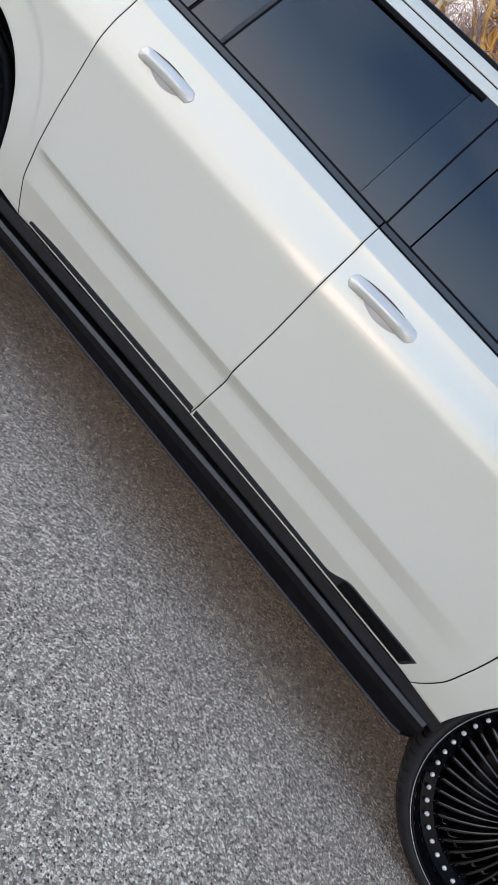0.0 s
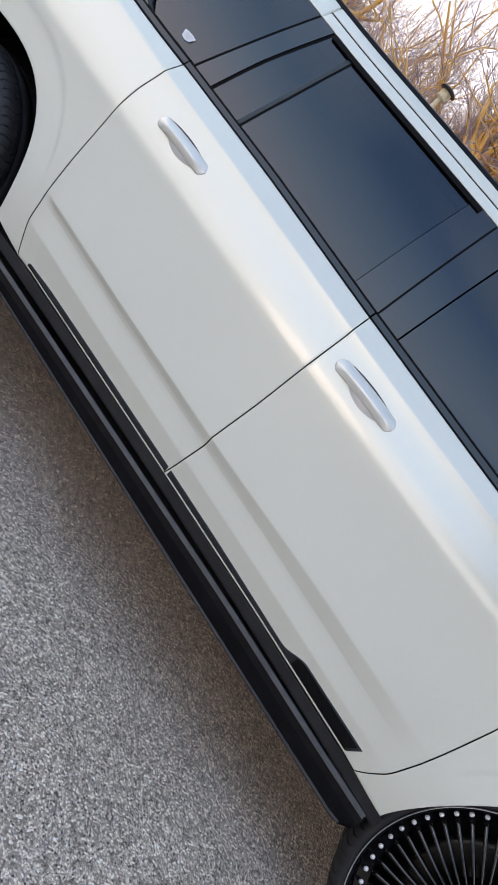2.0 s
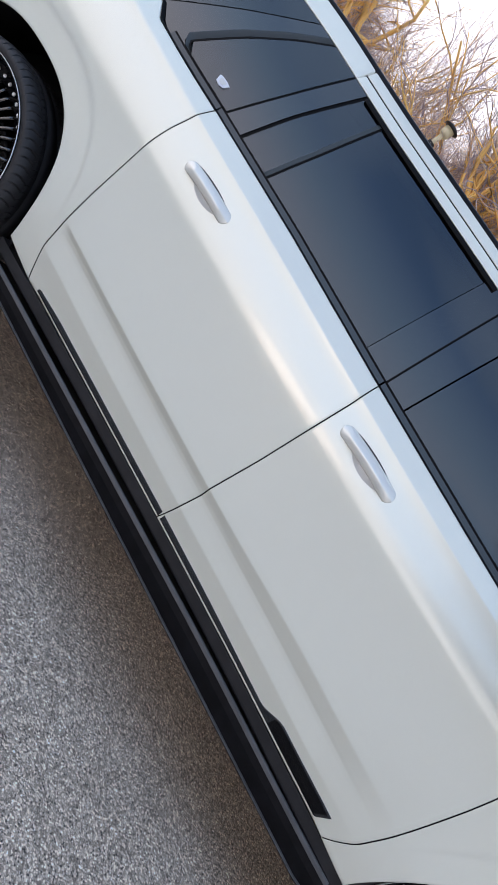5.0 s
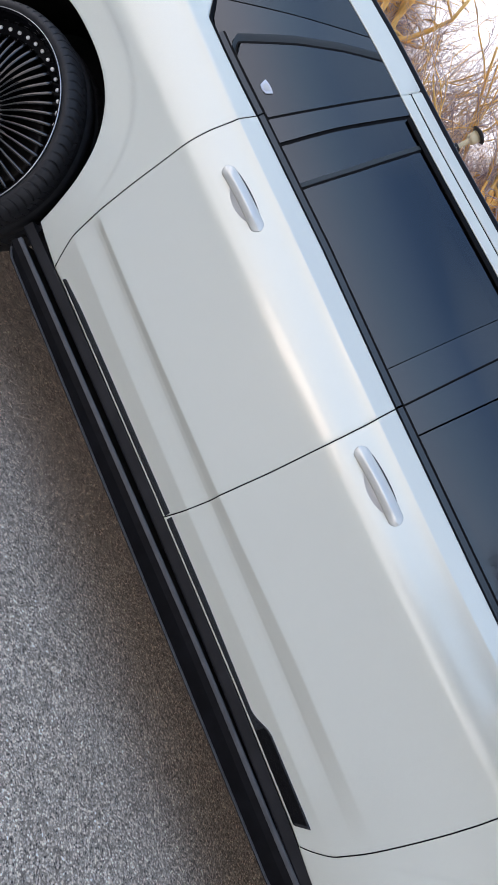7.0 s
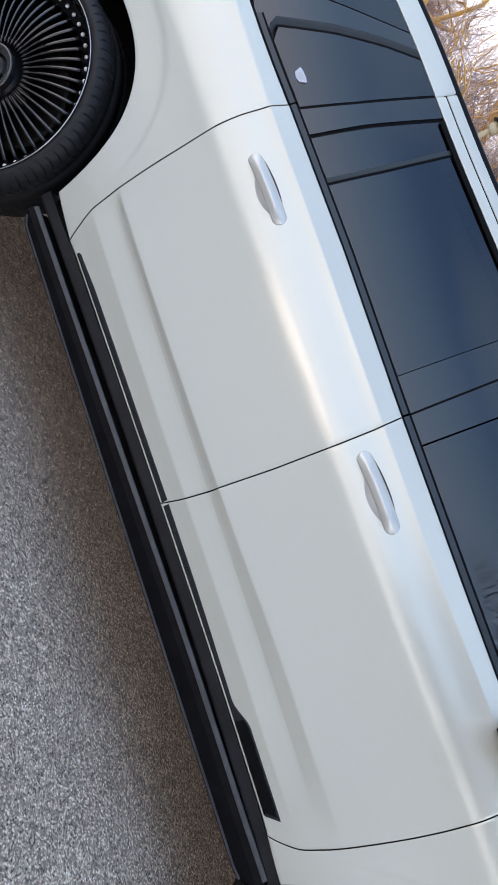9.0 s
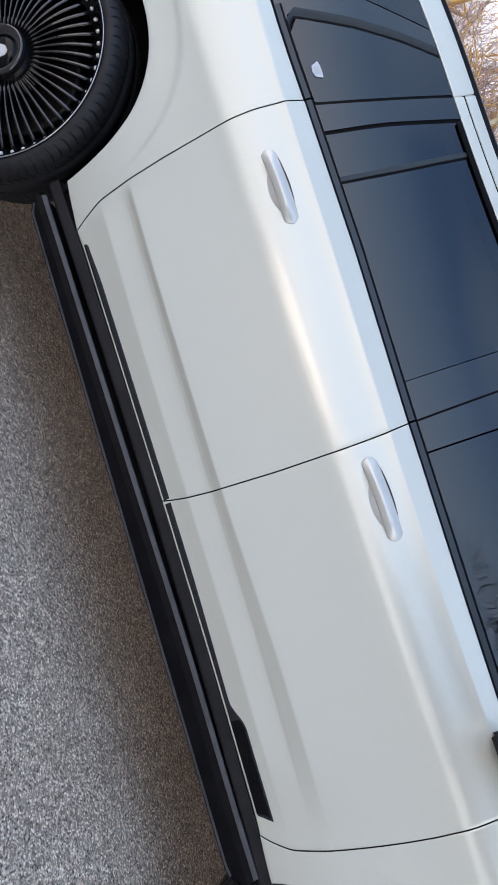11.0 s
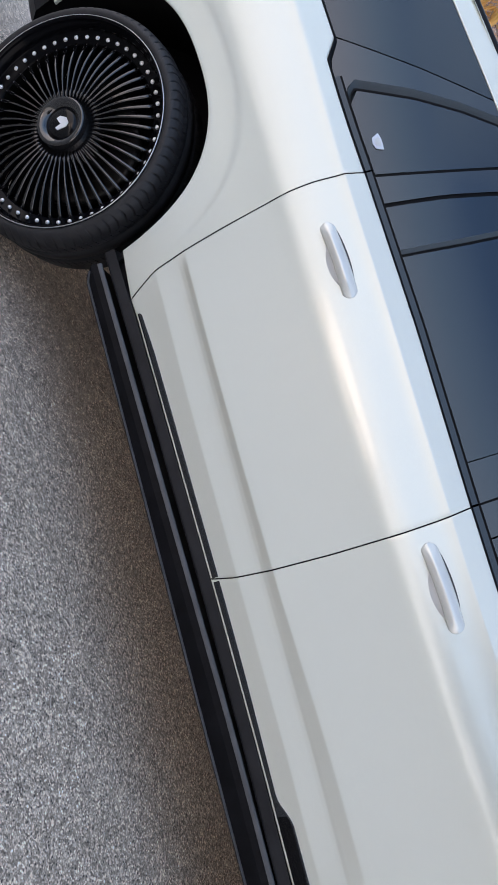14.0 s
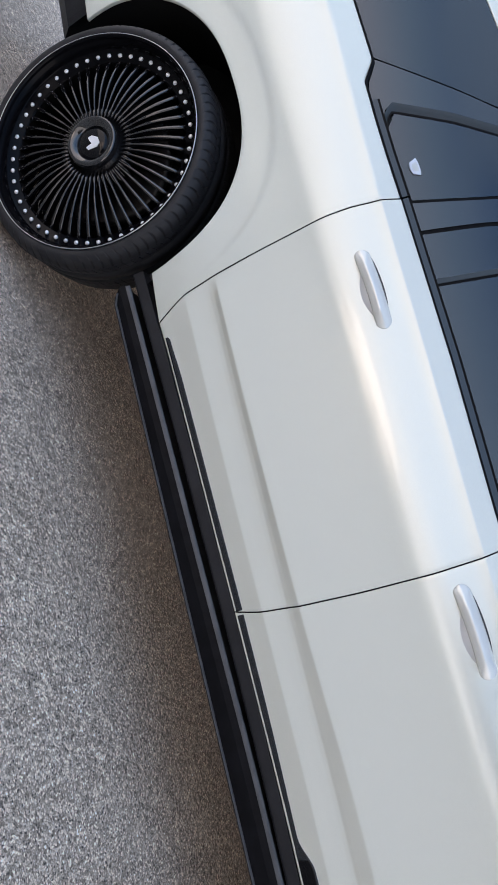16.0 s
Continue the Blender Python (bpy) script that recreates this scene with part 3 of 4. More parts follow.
# ---- car body, one flank after the other ----
def flank(flip):
    # quarter panel round the rear wheel
    def quarter(u, v):
        if u < 0.45:
            q = u / 0.45
            z = 0.446 + q * (belt(-1.0) - GAP - 0.446)
            out, ang = (rear_seam(z) - GAP, z), 7 + q * 58
        elif u < 0.8:
            q = (u - 0.45) / 0.35
            x = -1.0 - GAP + q * (-2.52 + 1.0)
            out, ang = (x, belt(x) - GAP), 65 + q * 60
        else:
            q = (u - 0.8) / 0.2
            out, ang = (-2.52 - 0.06 * q, belt(-2.52) - GAP + q * (0.50 - belt(-2.52))), 125 + q * 48
        a = arch_point(REAR_ARCH, ang)
        x, z = a[0] + v * (out[0] - a[0]), a[1] + v * (out[1] - a[1])
        return x, side(x, z), z
    sheet("quarter_panel", quarter, 420, 44, PAINT, car, flip, edge_u=0.001, edge_v=0.006, depth=0.012, label="pearl white rear quarter panel with a flared wheel arch")

    def fender(u, v):
        if u < 0.45:
            q = u / 0.45
            z = 0.416 + q * (belt(1.105) - GAP - 0.416)
            out, ang = (front_seam(z) + GAP, z), 180 - q * 66
        elif u < 0.8:
            q = (u - 0.45) / 0.35
            x = 1.105 + GAP + q * (2.30 - 1.105)
            out, ang = (x, belt(x) - GAP), 114 - q * 60
        else:
            q = (u - 0.8) / 0.2
            out, ang = (2.30, belt(2.30) - GAP + q * (0.45 - belt(2.30))), 54 - q * 54
        a = arch_point(FRONT_ARCH, ang)
        x, z = a[0] + v * (out[0] - a[0]), a[1] + v * (out[1] - a[1])
        return x, side(x, z), z
    sheet("front_fender", fender, 120, 30, PAINT, car, flip, edge_u=0.002, edge_v=0.006, depth=0.025, label="pearl white front fender")

    # doors: skin, window parts, frame, handle, lower trim
    def door(kind, left, right, nu):
        skin = sheet(kind, four_sided(shifted(left, GAP), shifted(right, -GAP), sill, shifted(belt, -0.0005), side), nu, 280, PAINT, car, flip,
                     edge_u=0.003, edge_v=0.003, depth=0.03, label="pearl white door with a crease low on its side")
        return skin

    rear = door("rear_door", rear_seam, mid_seam, 150)
    front = door("front_door", mid_seam, front_seam, 150)

    # black strips just behind the skin, so the door gaps read as shaded
    for seam, lo, hi in ((rear_seam, sill, belt), (mid_seam, sill, belt), (front_seam, sill, belt)):
        sheet("door_seal", four_sided(shifted(seam, -0.014), shifted(seam, 0.014), shifted(lo, 0.002), shifted(hi, -0.002), lambda x, z: side(x, z) + 0.0016), 2, 60, RUBBER, car, flip,
              roll=0.0, depth=0.01, edge_u=0.2, label="black seal strip that darkens the door gap")

    def moulding(parent, a, b, n, trim=True):
        at = lambda x: (side(x, belt(x)) + 0.006, belt(x))
        bar("belt_moulding", [(-0.003, 0.0), (-0.003, 0.003), (0.000, 0.0055), (0.02, 0.0055), (0.02, 0.0)], steps(a, b, n), RUBBER, parent, flip, at, label="black belt moulding under the window")
        if not trim:
            return
        bar("belt_trim", [(0.000, 0.0050), (0.0045, 0.0210), (0.02, 0.0210), (0.02, 0.0050)], steps(a, b, n), SATIN, parent, flip, at, label="satin black trim strip under the window")
        bar("glass_seal", [(0.0075, 0.0200), (0.0090, 0.0275), (0.022, 0.0275), (0.022, 0.0200)], steps(a, b, n), RUBBER, parent, flip, at, label="black seal at the foot of the glass")
    moulding(rear, -0.999, 0.022, 24)
    moulding(front, 0.028, 1.02, 24)
    moulding(car, -1.335, -1.005, 24)
    moulding(car, -2.3, -1.3351, 100, False)

    line_b = curve_fn([(1.28, -1.52), (1.34, -1.470), (1.528, -1.305), (1.70, -1.140)])
    line_a = soft_curve([(1.285, -1.245), (1.296, -1.268), (1.301, -1.285), (1.311, -1.293), (1.325, -1.287), (1.476, -1.205), (1.60, -1.12), (1.70, -1.035)], 0.0025, 0.001)
    line_1 = soft_curve([(1.25, -0.897), (1.45, -0.868), (1.68, -0.818)], 0.02)
    line_2 = soft_curve([(1.25, -0.727), (1.45, -0.706), (1.68, -0.692)], 0.02)
    glass_foot = lambda x: belt(x) + 0.0245

    def glazing(name, left, right, mat, parent, sink=0.0, top=window_top, nu=12, label="", foot=None):
        return sheet(name, four_sided(left, right, foot or glass_foot, top, lambda x, z: pane(x, z) + sink), nu, 16, mat, parent, flip,
                     roll=0.0, depth=0.005, edge_u=0.006, edge_v=0.004, label=label, back=mat is GLASS, crisp=True)

    sheet("pillar_backing", four_sided(lambda z: -1.75, lambda z: -0.90, shifted(belt, -0.02), window_top, lambda x, z: pane(x, z) + 0.022), 60, 8, DARK, car, flip, roll=0.0, depth=0.004)
    back = shifted(lambda z: -2.28 + (z - 1.3) * 0.35, 0)
    glazing("rear_side_window", back, shifted(line_b, -0.0035), GLASS, car, label="dark tinted rear side window", foot=shifted(belt, 0.0065))
    glazing("pillar_panel", shifted(line_b, 0.003), shifted(line_a, -0.0401), GLOSS, car, 0.000, label="gloss black pillar panel", foot=shifted(belt, 0.0065))
    bevel_top = lambda z: line_a(z) - 0.040
    sheet("pillar_bevel", four_sided(bevel_top, shifted(line_a, -0.005), shifted(belt, 0.030), window_top,
                                     lambda x, z: pane(x, z) + 0.009 * smooth01(0.0, 0.036, x - bevel_top(z))), 6, 16, BEVEL, car, flip, roll=0.0, depth=0.01, edge_u=0.03,
          label="satin black bevel beside the quarter window")
    sheet("window_seal", four_sided(shifted(line_a, -0.0055), shifted(line_a, 0.0025), shifted(belt, 0.029), window_top, lambda x, z: pane(x, z) - 0.001), 2, 40, RUBBER, car, flip, roll=0.0, depth=0.012,
          edge_u=0.1, crisp=True, label="black seal round the quarter window")
    glazing("quarter_window", shifted(line_a, 0.004), shifted(rear_seam, -0.0045), GLASS, car, 0.0, label="dark tinted quarter window", foot=shifted(belt, 0.030))
    glazing("door_pillar_cover", shifted(rear_seam, 0.0045), shifted(line_1, -0.005), GLOSS, rear, 0.001, label="gloss black pillar cover")
    glazing("fixed_window", shifted(line_1, 0.006), shifted(line_2, -0.0038), GLASS, rear, 0.006, label="dark tinted fixed window")
    for ln, half in ((line_1, 0.006), (line_2, 0.0038)):
        sheet("window_divider", four_sided(shifted(ln, -half), shifted(ln, half), glass_foot, window_top, lambda x, z: pane(x, z) + 0.0052), 2, 16, RUBBER, rear, flip, roll=0.0, depth=0.012,
              edge_u=0.1, crisp=True)
    sheet("divider_band", four_sided(shifted(line_2, -0.020), shifted(line_2, -0.0039), glass_foot, window_top, lambda x, z: pane(x, z) + 0.0045 - 0.0015 * smooth01(0.0, 0.016, x - line_2(z) + 0.020)), 4, 16, BEVEL, rear, flip,
          roll=0.0, depth=0.006, edge_u=0.1, label="dull grey band beside the divider")
    glazing("window", shifted(line_2, 0.0038), lambda z: -0.094, GLASS, rear, 0.006, nu=20, label="dark tinted rear door window")
    glazing("door_pillar_cover", lambda z: -0.091, shifted(mid_seam, -0.003), GLOSS, rear, 0.003, label="gloss black pillar cover")
    glazing("door_pillar_cover", shifted(mid_seam, 0.003), lambda z: 0.119, GLOSS, front, 0.003, label="gloss black pillar cover")
    glazing("window", lambda z: 0.124, lambda z: 0.98 - (z - 1.2) * 1.25, GLASS, front, 0.006, nu=24, label="dark tinted front door window")
    # the same between the panes: black strips for the shade in the gaps
    for seam, half in ((line_b, 0.0032), (rear_seam, 0.0046), (mid_seam, 0.0032)):
        sheet("gap_seal", four_sided(shifted(seam, -half), shifted(seam, half), glass_foot, window_top, lambda x, z: pane(x, z) + 0.0015), 2, 16, RUBBER, car, flip, roll=0.0, depth=0.01, edge_u=0.2)
    # seal above the rear window, and the painted frame and roof side
    sheet("window_seal", four_sided(lambda z: -0.81, lambda z: -0.055, shifted(window_top, -0.016), window_top, lambda x, z: pane(x, z) - 0.004), 24, 2, RUBBER, rear, flip, depth=0.02,
          edge_v=0.1, label="black seal above the window")

    def upper(x, z):
        d = z - window_top(x)
        return pane(x, window_top(x)) + 0.35 * d + 2.0 * max(0.0, d) ** 2
    sheet("door_frame", four_sided(shifted(rear_seam, GAP), shifted(mid_seam, -GAP), shifted(window_top, 0.002), shifted(window_top, 0.034), upper), 40, 8, PAINT, rear, flip,
          edge_v=0.05, depth=0.02)
    sheet("door_frame", four_sided(shifted(mid_seam, GAP), lambda z: 0.52, shifted(window_top, 0.002), shifted(window_top, 0.034), upper), 30, 8, PAINT, front, flip,
          edge_v=0.05, depth=0.02)
    sheet("roof_side", four_sided(lambda z: -0.893, lambda z: 0.46, shifted(window_top, 0.0385), shifted(window_top, 0.078), upper), 50, 8, PAINT, car, flip, edge_v=0.05, depth=0.03)
    sheet("roof_side", four_sided(lambda z: -2.3, lambda z: -0.8975, shifted(window_top, 0.002), shifted(window_top, 0.078), upper), 50, 10, PAINT, car, flip, edge_v=0.03, depth=0.03)
    # black strip that keeps the gap over the door frame dark
    sheet("roof_seal", four_sided(lambda z: -0.92, lambda z: 0.45, shifted(window_top, 0.030), shifted(window_top, 0.043), lambda x, z: upper(x, z) + 0.006), 40, 2, RUBBER, car, flip, roll=0.0, depth=0.006,
          edge_v=0.1, label="black seal strip that darkens the gap between door and roof")
    bar("roof_rail", [(0.0, 0.0), (-0.003, 0.009), (0.0, 0.022), (0.010, 0.028), (0.030, 0.027), (0.036, 0.016), (0.034, 0.0)], steps(-2.2, 0.35, 40), PLASTIC, car, flip,
        lambda x: (upper(x, window_top(x) + 0.07) + 0.004, window_top(x) + 0.062), True, "black roof rail")

    # handles: a bar with a flat outer face, a grey plate painted as the shaded recess under its middle, a dark slit
    # over its upper edge
    for parent, x0, x1, z0 in ((rear, -0.874, -0.630, 1.096), (front, 0.080, 0.325, 1.068)):
        mirrored = lambda y: 2 * MID - y if flip else y
        verts, faces = [], []
        n = 40
        section = [(0.000, -0.0240), (-0.30, -0.0236), (-0.56, -0.0214), (-0.76, -0.0165), (-0.95, -0.0070), (-1.0, -0.0025), (-0.985, 0.0010), (-0.84, 0.0105), (-0.62, 0.0165), (-0.30, 0.0205), (0.000, 0.0215)]
        k = len(section)
        for i in range(n + 1):
            q = 0.5 - 0.5 * math.cos(math.pi * i / n)
            x = x0 + (x1 - x0) * q
            e = min(q, 1 - q) * (x1 - x0)
            taper = math.sqrt(max(0.02, 1 - (1 - min(1.0, e / 0.020)) ** 2))
            reach = 0.003 + 0.021 * smooth01(0.0, 0.055, e)
            zc = z0 + 0.005 * math.sin(math.pi * q)
            for o, h in section:
                z = zc + h * taper
                verts.append((x, mirrored(side(x, z) + 0.003 + (reach + 0.003) * o), z))
        for i in range(n):
            for j in range(k - 1):
                f = (i * k + j, i * k + j + 1, (i + 1) * k + j + 1, (i + 1) * k + j)
                faces.append(f[::-1] if flip else f)
        faces.append(tuple(range(k)))
        faces.append(tuple(range(n * k, (n + 1) * k))[::-1])
        mesh_object("handle", verts, faces, SILVER, parent, label="satin silver door handle")

        def patch(name, q0, q1, lower, upper_edge, lift, mat, label):
            pv, pf = [], []
            m = 24
            for i in range(m + 1):
                q = q0 + (q1 - q0) * i / m
                x = x0 + (x1 - x0) * q
                zc = z0 + 0.005 * math.sin(math.pi * q)
                for j in range(4):
                    h = lower(q) + (upper_edge(q) - lower(q)) * j / 3
                    pv.append((x, mirrored(side(x, zc + h) - (0.0002 if j == 0 else 0.0012 + lift * j / 3)), zc + h))
            for i in range(m):
                for j in range(3):
                    f = (i * 4 + j, i * 4 + j + 1, i * 4 + j + 5, i * 4 + j + 4)
                    pf.append(f[::-1] if flip else f)
            mesh_object(name, pv, pf, mat, parent, label=label)
        patch("handle_recess", 0.27, 0.84, lambda q: -0.0190 - 0.0225 * math.sin(math.pi * min(1.0, max(0.0, (q - 0.27) / 0.57))) ** 0.75, lambda q: -0.010, 0.006, CUP, "grey plate painted as the shaded recess behind the handle")
        patch("handle_slit", 0.13, 0.76, lambda q: 0.0150, lambda q: 0.0205 + 0.0048 * math.sin(math.pi * (q - 0.13) / 0.63) ** 0.6, 0.001, SLIT, "dark slit over the handle")

    # lower trim strips, widening into a vent at the front
    strip_low = lambda x: sill(x) + 0.0065 + 0.011 * smooth01(0.948, 0.978, x)
    def strip_high(x):
        return sill(x) + 0.012 + 0.010 * min(1.0, math.sqrt(max(0.0, x + 0.857) / 0.012)) + 0.006 * smooth01(-0.85, -0.70, x) + 0.026 * smooth01(0.615, 0.70, x) - 0.006 * smooth01(0.2, 0.6, x) * (1 - smooth01(0.615, 0.70, x))
    sheet("lower_trim", four_sided(lambda z: -0.856, lambda z: 0.0, strip_low, strip_high, lambda x, z: side(x, z) - 0.002), 160, 3, SATIN, rear, flip, roll=0.002, depth=0.01,
          edge_v=0.12, label="gloss black strip along the door's foot")
    sheet("lower_trim", four_sided(lambda z: 0.012, lambda z: 0.962 + (z - 0.46) * 0.5, strip_low, strip_high, lambda x, z: side(x, z) - 0.002), 60, 3, SATIN, front, flip, roll=0.002, depth=0.01,
          edge_v=0.12, label="gloss black strip along the door's foot, widening into a vent")

    sheet("vent_mesh", four_sided(lambda z: 0.672, lambda z: 0.950 + (z - 0.46) * 0.5, shifted(strip_low, 0.004), lambda x: strip_high(x) - 0.0045, lambda x, z: side(x, z) - 0.0035), 24, 4, MESH, front, flip,
          roll=0.0, depth=0.002, edge_v=0.1, label="black mesh of the vent")

    # rocker cladding and running board
    bar("rocker", [(0.010, -0.003), (0.010, -0.034), (0.014, -0.041), (0.030, -0.047), (0.10, -0.050), (0.28, -0.040), (0.30, 0.05), (0.05, 0.05), (0.05, 0.0)], steps(-1.09, 1.14, 40), CLADDING, car, flip,
        lambda x: (0.0, sill(x)), label="charcoal plastic rocker cladding")
    def board_section(x):
        foot = 0.316 - 0.016 * (x + 1.0) + 0.012 * smooth01(0.3, 1.1, x)
        foot += 0.03 * max(0.0, 1 - (1.115 - x) / 0.05) ** 2 + 0.03 * max(0.0, 1 - (x + 1.065) / 0.05) ** 2
        return [(-0.008, 0.374), (-0.010, 0.352), (-0.002, foot + 0.008), (-0.006, foot + 0.0075), (-0.006, foot + 0.0045), (0.004, foot), (0.16, foot + 0.004), (0.16, 0.366), (0.012, 0.372)]
    board = bar("running_board", board_section, steps(-1.065, 1.115, 80), PLASTIC, car, flip,
        lambda x: (0.012, -0.012 * smooth01(0.3, 1.1, x)), label="black running board under the doors")
    # thin grey strip in place of the highlight along the board's lower edge
    bar("board_edge", lambda x: [(-0.0095, board_section(x)[4][1] + 0.0035), (-0.0095, board_section(x)[4][1] + 0.0060), (-0.003, board_section(x)[4][1] + 0.0085), (0.001, board_section(x)[4][1] + 0.004)],
        steps(-1.05, 1.085, 60), STEP, board, flip, lambda x: (0.012, -0.012 * smooth01(0.3, 1.1, x)), label="grey strip painted as the lower edge's highlight")
    bar("step_edge", [(-0.010, 0.374), (-0.008, 0.382), (-0.004, 0.387), (0.003, 0.387), (0.003, 0.368)], steps(-1.06, 1.11, 30), STEP, board, flip,
        lambda x: (0.012, -0.012 * smooth01(0.3, 1.1, x)), label="grey metal edge of the step")

    # wheel wells
    for hub, arch in ((REAR_HUB, REAR_ARCH), (FRONT_HUB, FRONT_ARCH)):
        verts, faces = [], []
        for k in range(33):
            ang = 180 * k / 32
            x, z = arch_point(arch, ang)
            x, z = arch[0] + (x - arch[0]) * 1.03, HUB_Z + (z - HUB_Z) * 1.03
            for y in (side(x, z) + 0.013, 0.36):
                verts.append((x, 2 * MID - y if flip else y, z))
        for k in range(32):
            faces.append((2 * k, 2 * k + 1, 2 * k + 3, 2 * k + 2))
        faces.append(tuple(range(1, 66, 2)))
        mesh_object("wheel_well", verts, faces, DARK, car)
    # cladding behind the rear wheel
    bar("rear_cladding", [(0.0, 0.0), (0.02, -0.11), (0.06, -0.15), (0.30, -0.15), (0.30, 0.0)], steps(-2.55, -2.085, 12), PLASTIC, car, flip,
        lambda x: (side(x, 0.5) + 0.006, 0.5), label="black cladding behind the rear wheel")


flank(False)
flank(True)

# crest on the quarter window
bm = bmesh.new()
outline = [(-0.020, 0.013), (-0.008, 0.017), (0.008, 0.017), (0.020, 0.013), (0.013, -0.013), (0.0, -0.018), (-0.013, -0.013)]
front_v = [bm.verts.new((x, 0.0, z)) for x, z in outline]
bm.faces.new(front_v)
res = bmesh.ops.extrude_face_region(bm, geom=bm.faces[:])
bmesh.ops.translate(bm, vec=(0, 0.004, 0), verts=[v for v in res["geom"] if isinstance(v, bmesh.types.BMVert)])
crest = part("crest", bm, CRESTED, car, "small silver crest on the quarter window")
crest.matrix_basis = pose(-1.096, pane(-1.096, 1.320) - 0.004, 1.320, -17, 0, 0) @ Matrix.Diagonal((1.45, 1, 0.85, 1))
bm = bmesh.new()
bm.faces.new([bm.verts.new((x * 0.55, -0.0012, z * 0.6 + 0.001)) for x, z in outline])
part("crest_field", bm, CUP, crest, "darker field of the crest")


# roof, bonnet, ends and floor that close the car
def across(name, xs, edge, crown, mat, label):
    """A panel from flank to flank: edge(x) gives the near rim's (y, z)."""
    verts, faces = [], []
    n = 16
    for x in xs:
        y0, z0 = edge(x)
        for k in range(n + 1):
            q = k / n
            verts.append((x, y0 + (2 * MID - 2 * y0) * q, z0 + crown * (1 - (2 * q - 1) ** 2)))
    for i in range(len(xs) - 1):
        for k in range(n):
            a = i * (n + 1) + k
            faces.append((a, a + n + 1, a + n + 2, a + 1))
    return mesh_object(name, verts, faces, mat, car, label=label)


across("roof", steps(-2.32, 0.46, 30), lambda x: (0.23, window_top(x) + 0.068), 0.035, PAINT, "pearl white roof")
across("windscreen", steps(0.44, 1.16, 10), lambda x: (0.23 - 0.17 * (x - 0.44) / 0.72, window_top(0.46) + 0.055 - (window_top(0.46) + 0.055 - 1.165) * (x - 0.44) / 0.72), 0.03, GLASS, "tinted windscreen")
across("bonnet", steps(1.10, 2.36, 16), lambda x: (side(min(x, 2.3), belt(x)) + 0.004, belt(x) - 0.002), 0.05, PAINT, "pearl white bonnet")


def end_wall(name, x, top, mat, lean, label):
    verts, faces = [], []
    n, m = 16, 12
    for j in range(m + 1):
        z = 0.32 + (top - 0.32) * j / m
        for k in range(n + 1):
            q = 2 * k / n - 1
            y0 = pane(-1.9, z) + 0.06 if z > 1.3 else 0.13
            xx = x + math.copysign(0.22 * (1 - q * q), x) - math.copysign(lean * max(0.0, z - 1.0), x)
            verts.append((xx, MID + (MID - y0) * q, z))
    for j in range(m):
        for k in range(n):
            a = j * (n + 1) + k
            faces.append((a, a + 1, a + n + 2, a + n + 1))
    return mesh_object(name, verts, faces, mat, car, label=label)


end_wall("tailgate", -2.53, 1.78, PAINT, 0.35, "pearl white tailgate and rear bumper")
end_wall("front_end", 2.29, 1.06, PAINT, 0.0, "pearl white front end")
# dark cabin lining, and an unseen floor pan kept pale as a light reflector
bm = bmesh.new()
bmesh.ops.create_cube(bm, size=1.0, matrix=pose(-0.1, MID, 0.53) @ Matrix.Diagonal((4.4, 1.30, 0.06, 1)))
bmesh.ops.create_cube(bm, size=1.0, matrix=pose(0.0, MID, 0.50) @ Matrix.Diagonal((2.0, 1.40, 0.03, 1)))
part("floor_pan", bm, UNDER, car, "unseen floor pan, made pale to bounce light underneath")
bm = bmesh.new()
bmesh.ops.create_cube(bm, size=1.0, matrix=pose(-0.35, MID, 1.03) @ Matrix.Diagonal((3.0, 1.60, 0.30, 1)))
bmesh.ops.create_cube(bm, size=1.0, matrix=pose(-0.6, MID, 1.40) @ Matrix.Diagonal((2.6, 1.2, 0.5, 1)))
part("cabin_lining", bm, DARK, car, "dark cabin lining")


# door mirror: foot on the door's shoulder, arm and housing
mirror = new("door_mirror")
mirror.parent = car
mirror["label"] = "black door mirror on a short foot"
bm = bmesh.new()
bmesh.ops.create_cube(bm, size=1.0, matrix=pose(0.944, -0.055, 1.142, 0, 0, 12) @ Matrix.Diagonal((0.10, 0.13, 0.035, 1)))
bmesh.ops.bevel(bm, geom=bm.edges[:], offset=0.010, segments=2, affect="EDGES")
part("foot", bm, PLASTIC, mirror)
bm = bmesh.new()
bmesh.ops.create_uvsphere(bm, u_segments=24, v_segments=14, radius=1.0)
for v in bm.verts:
    v.co = Vector([math.copysign(abs(c) ** 0.6, c) for c in v.co])
bmesh.ops.transform(bm, matrix=pose(0.985, -0.19, 1.245, 0, 0, 10) @ Matrix.Diagonal((0.055, 0.125, 0.085, 1)), verts=bm.verts)
part("housing", bm, GLOSS, mirror, smooth=True)

# ---- trees, lamp ----
BARK, kt, kb = material("golden_bark", (0.42, 0.26, 0.09), 0.8)
ktc, _ = grain(kt, kb, 22.0, 0.6, 0.02)
varied(kt, kb, 1.3, (0.90, 0.52, 0.15), (1.0, 0.68, 0.25), ktc)
TWIG, wt, wb = material("bare_twigs", (0.30, 0.22, 0.16), 0.8)
wgeo = wt.nodes.new("ShaderNodeNewGeometry")
wr = ramp(wt, wgeo.outputs["Random Per Island"], [(0.0, (0.26, 0.20, 0.22)), (0.40, (0.50, 0.41, 0.44)), (0.70, (0.72, 0.55, 0.46)), (1.0, (0.92, 0.60, 0.24))])
wt.links.new(wr.outputs[0], wb.inputs["Base Color"])
# dark bark and twig tones stand in for back light on the reflected trees
BACKLIT_BARK, sk, skb = material("dark_bark", (0.05, 0.042, 0.038), 0.85)
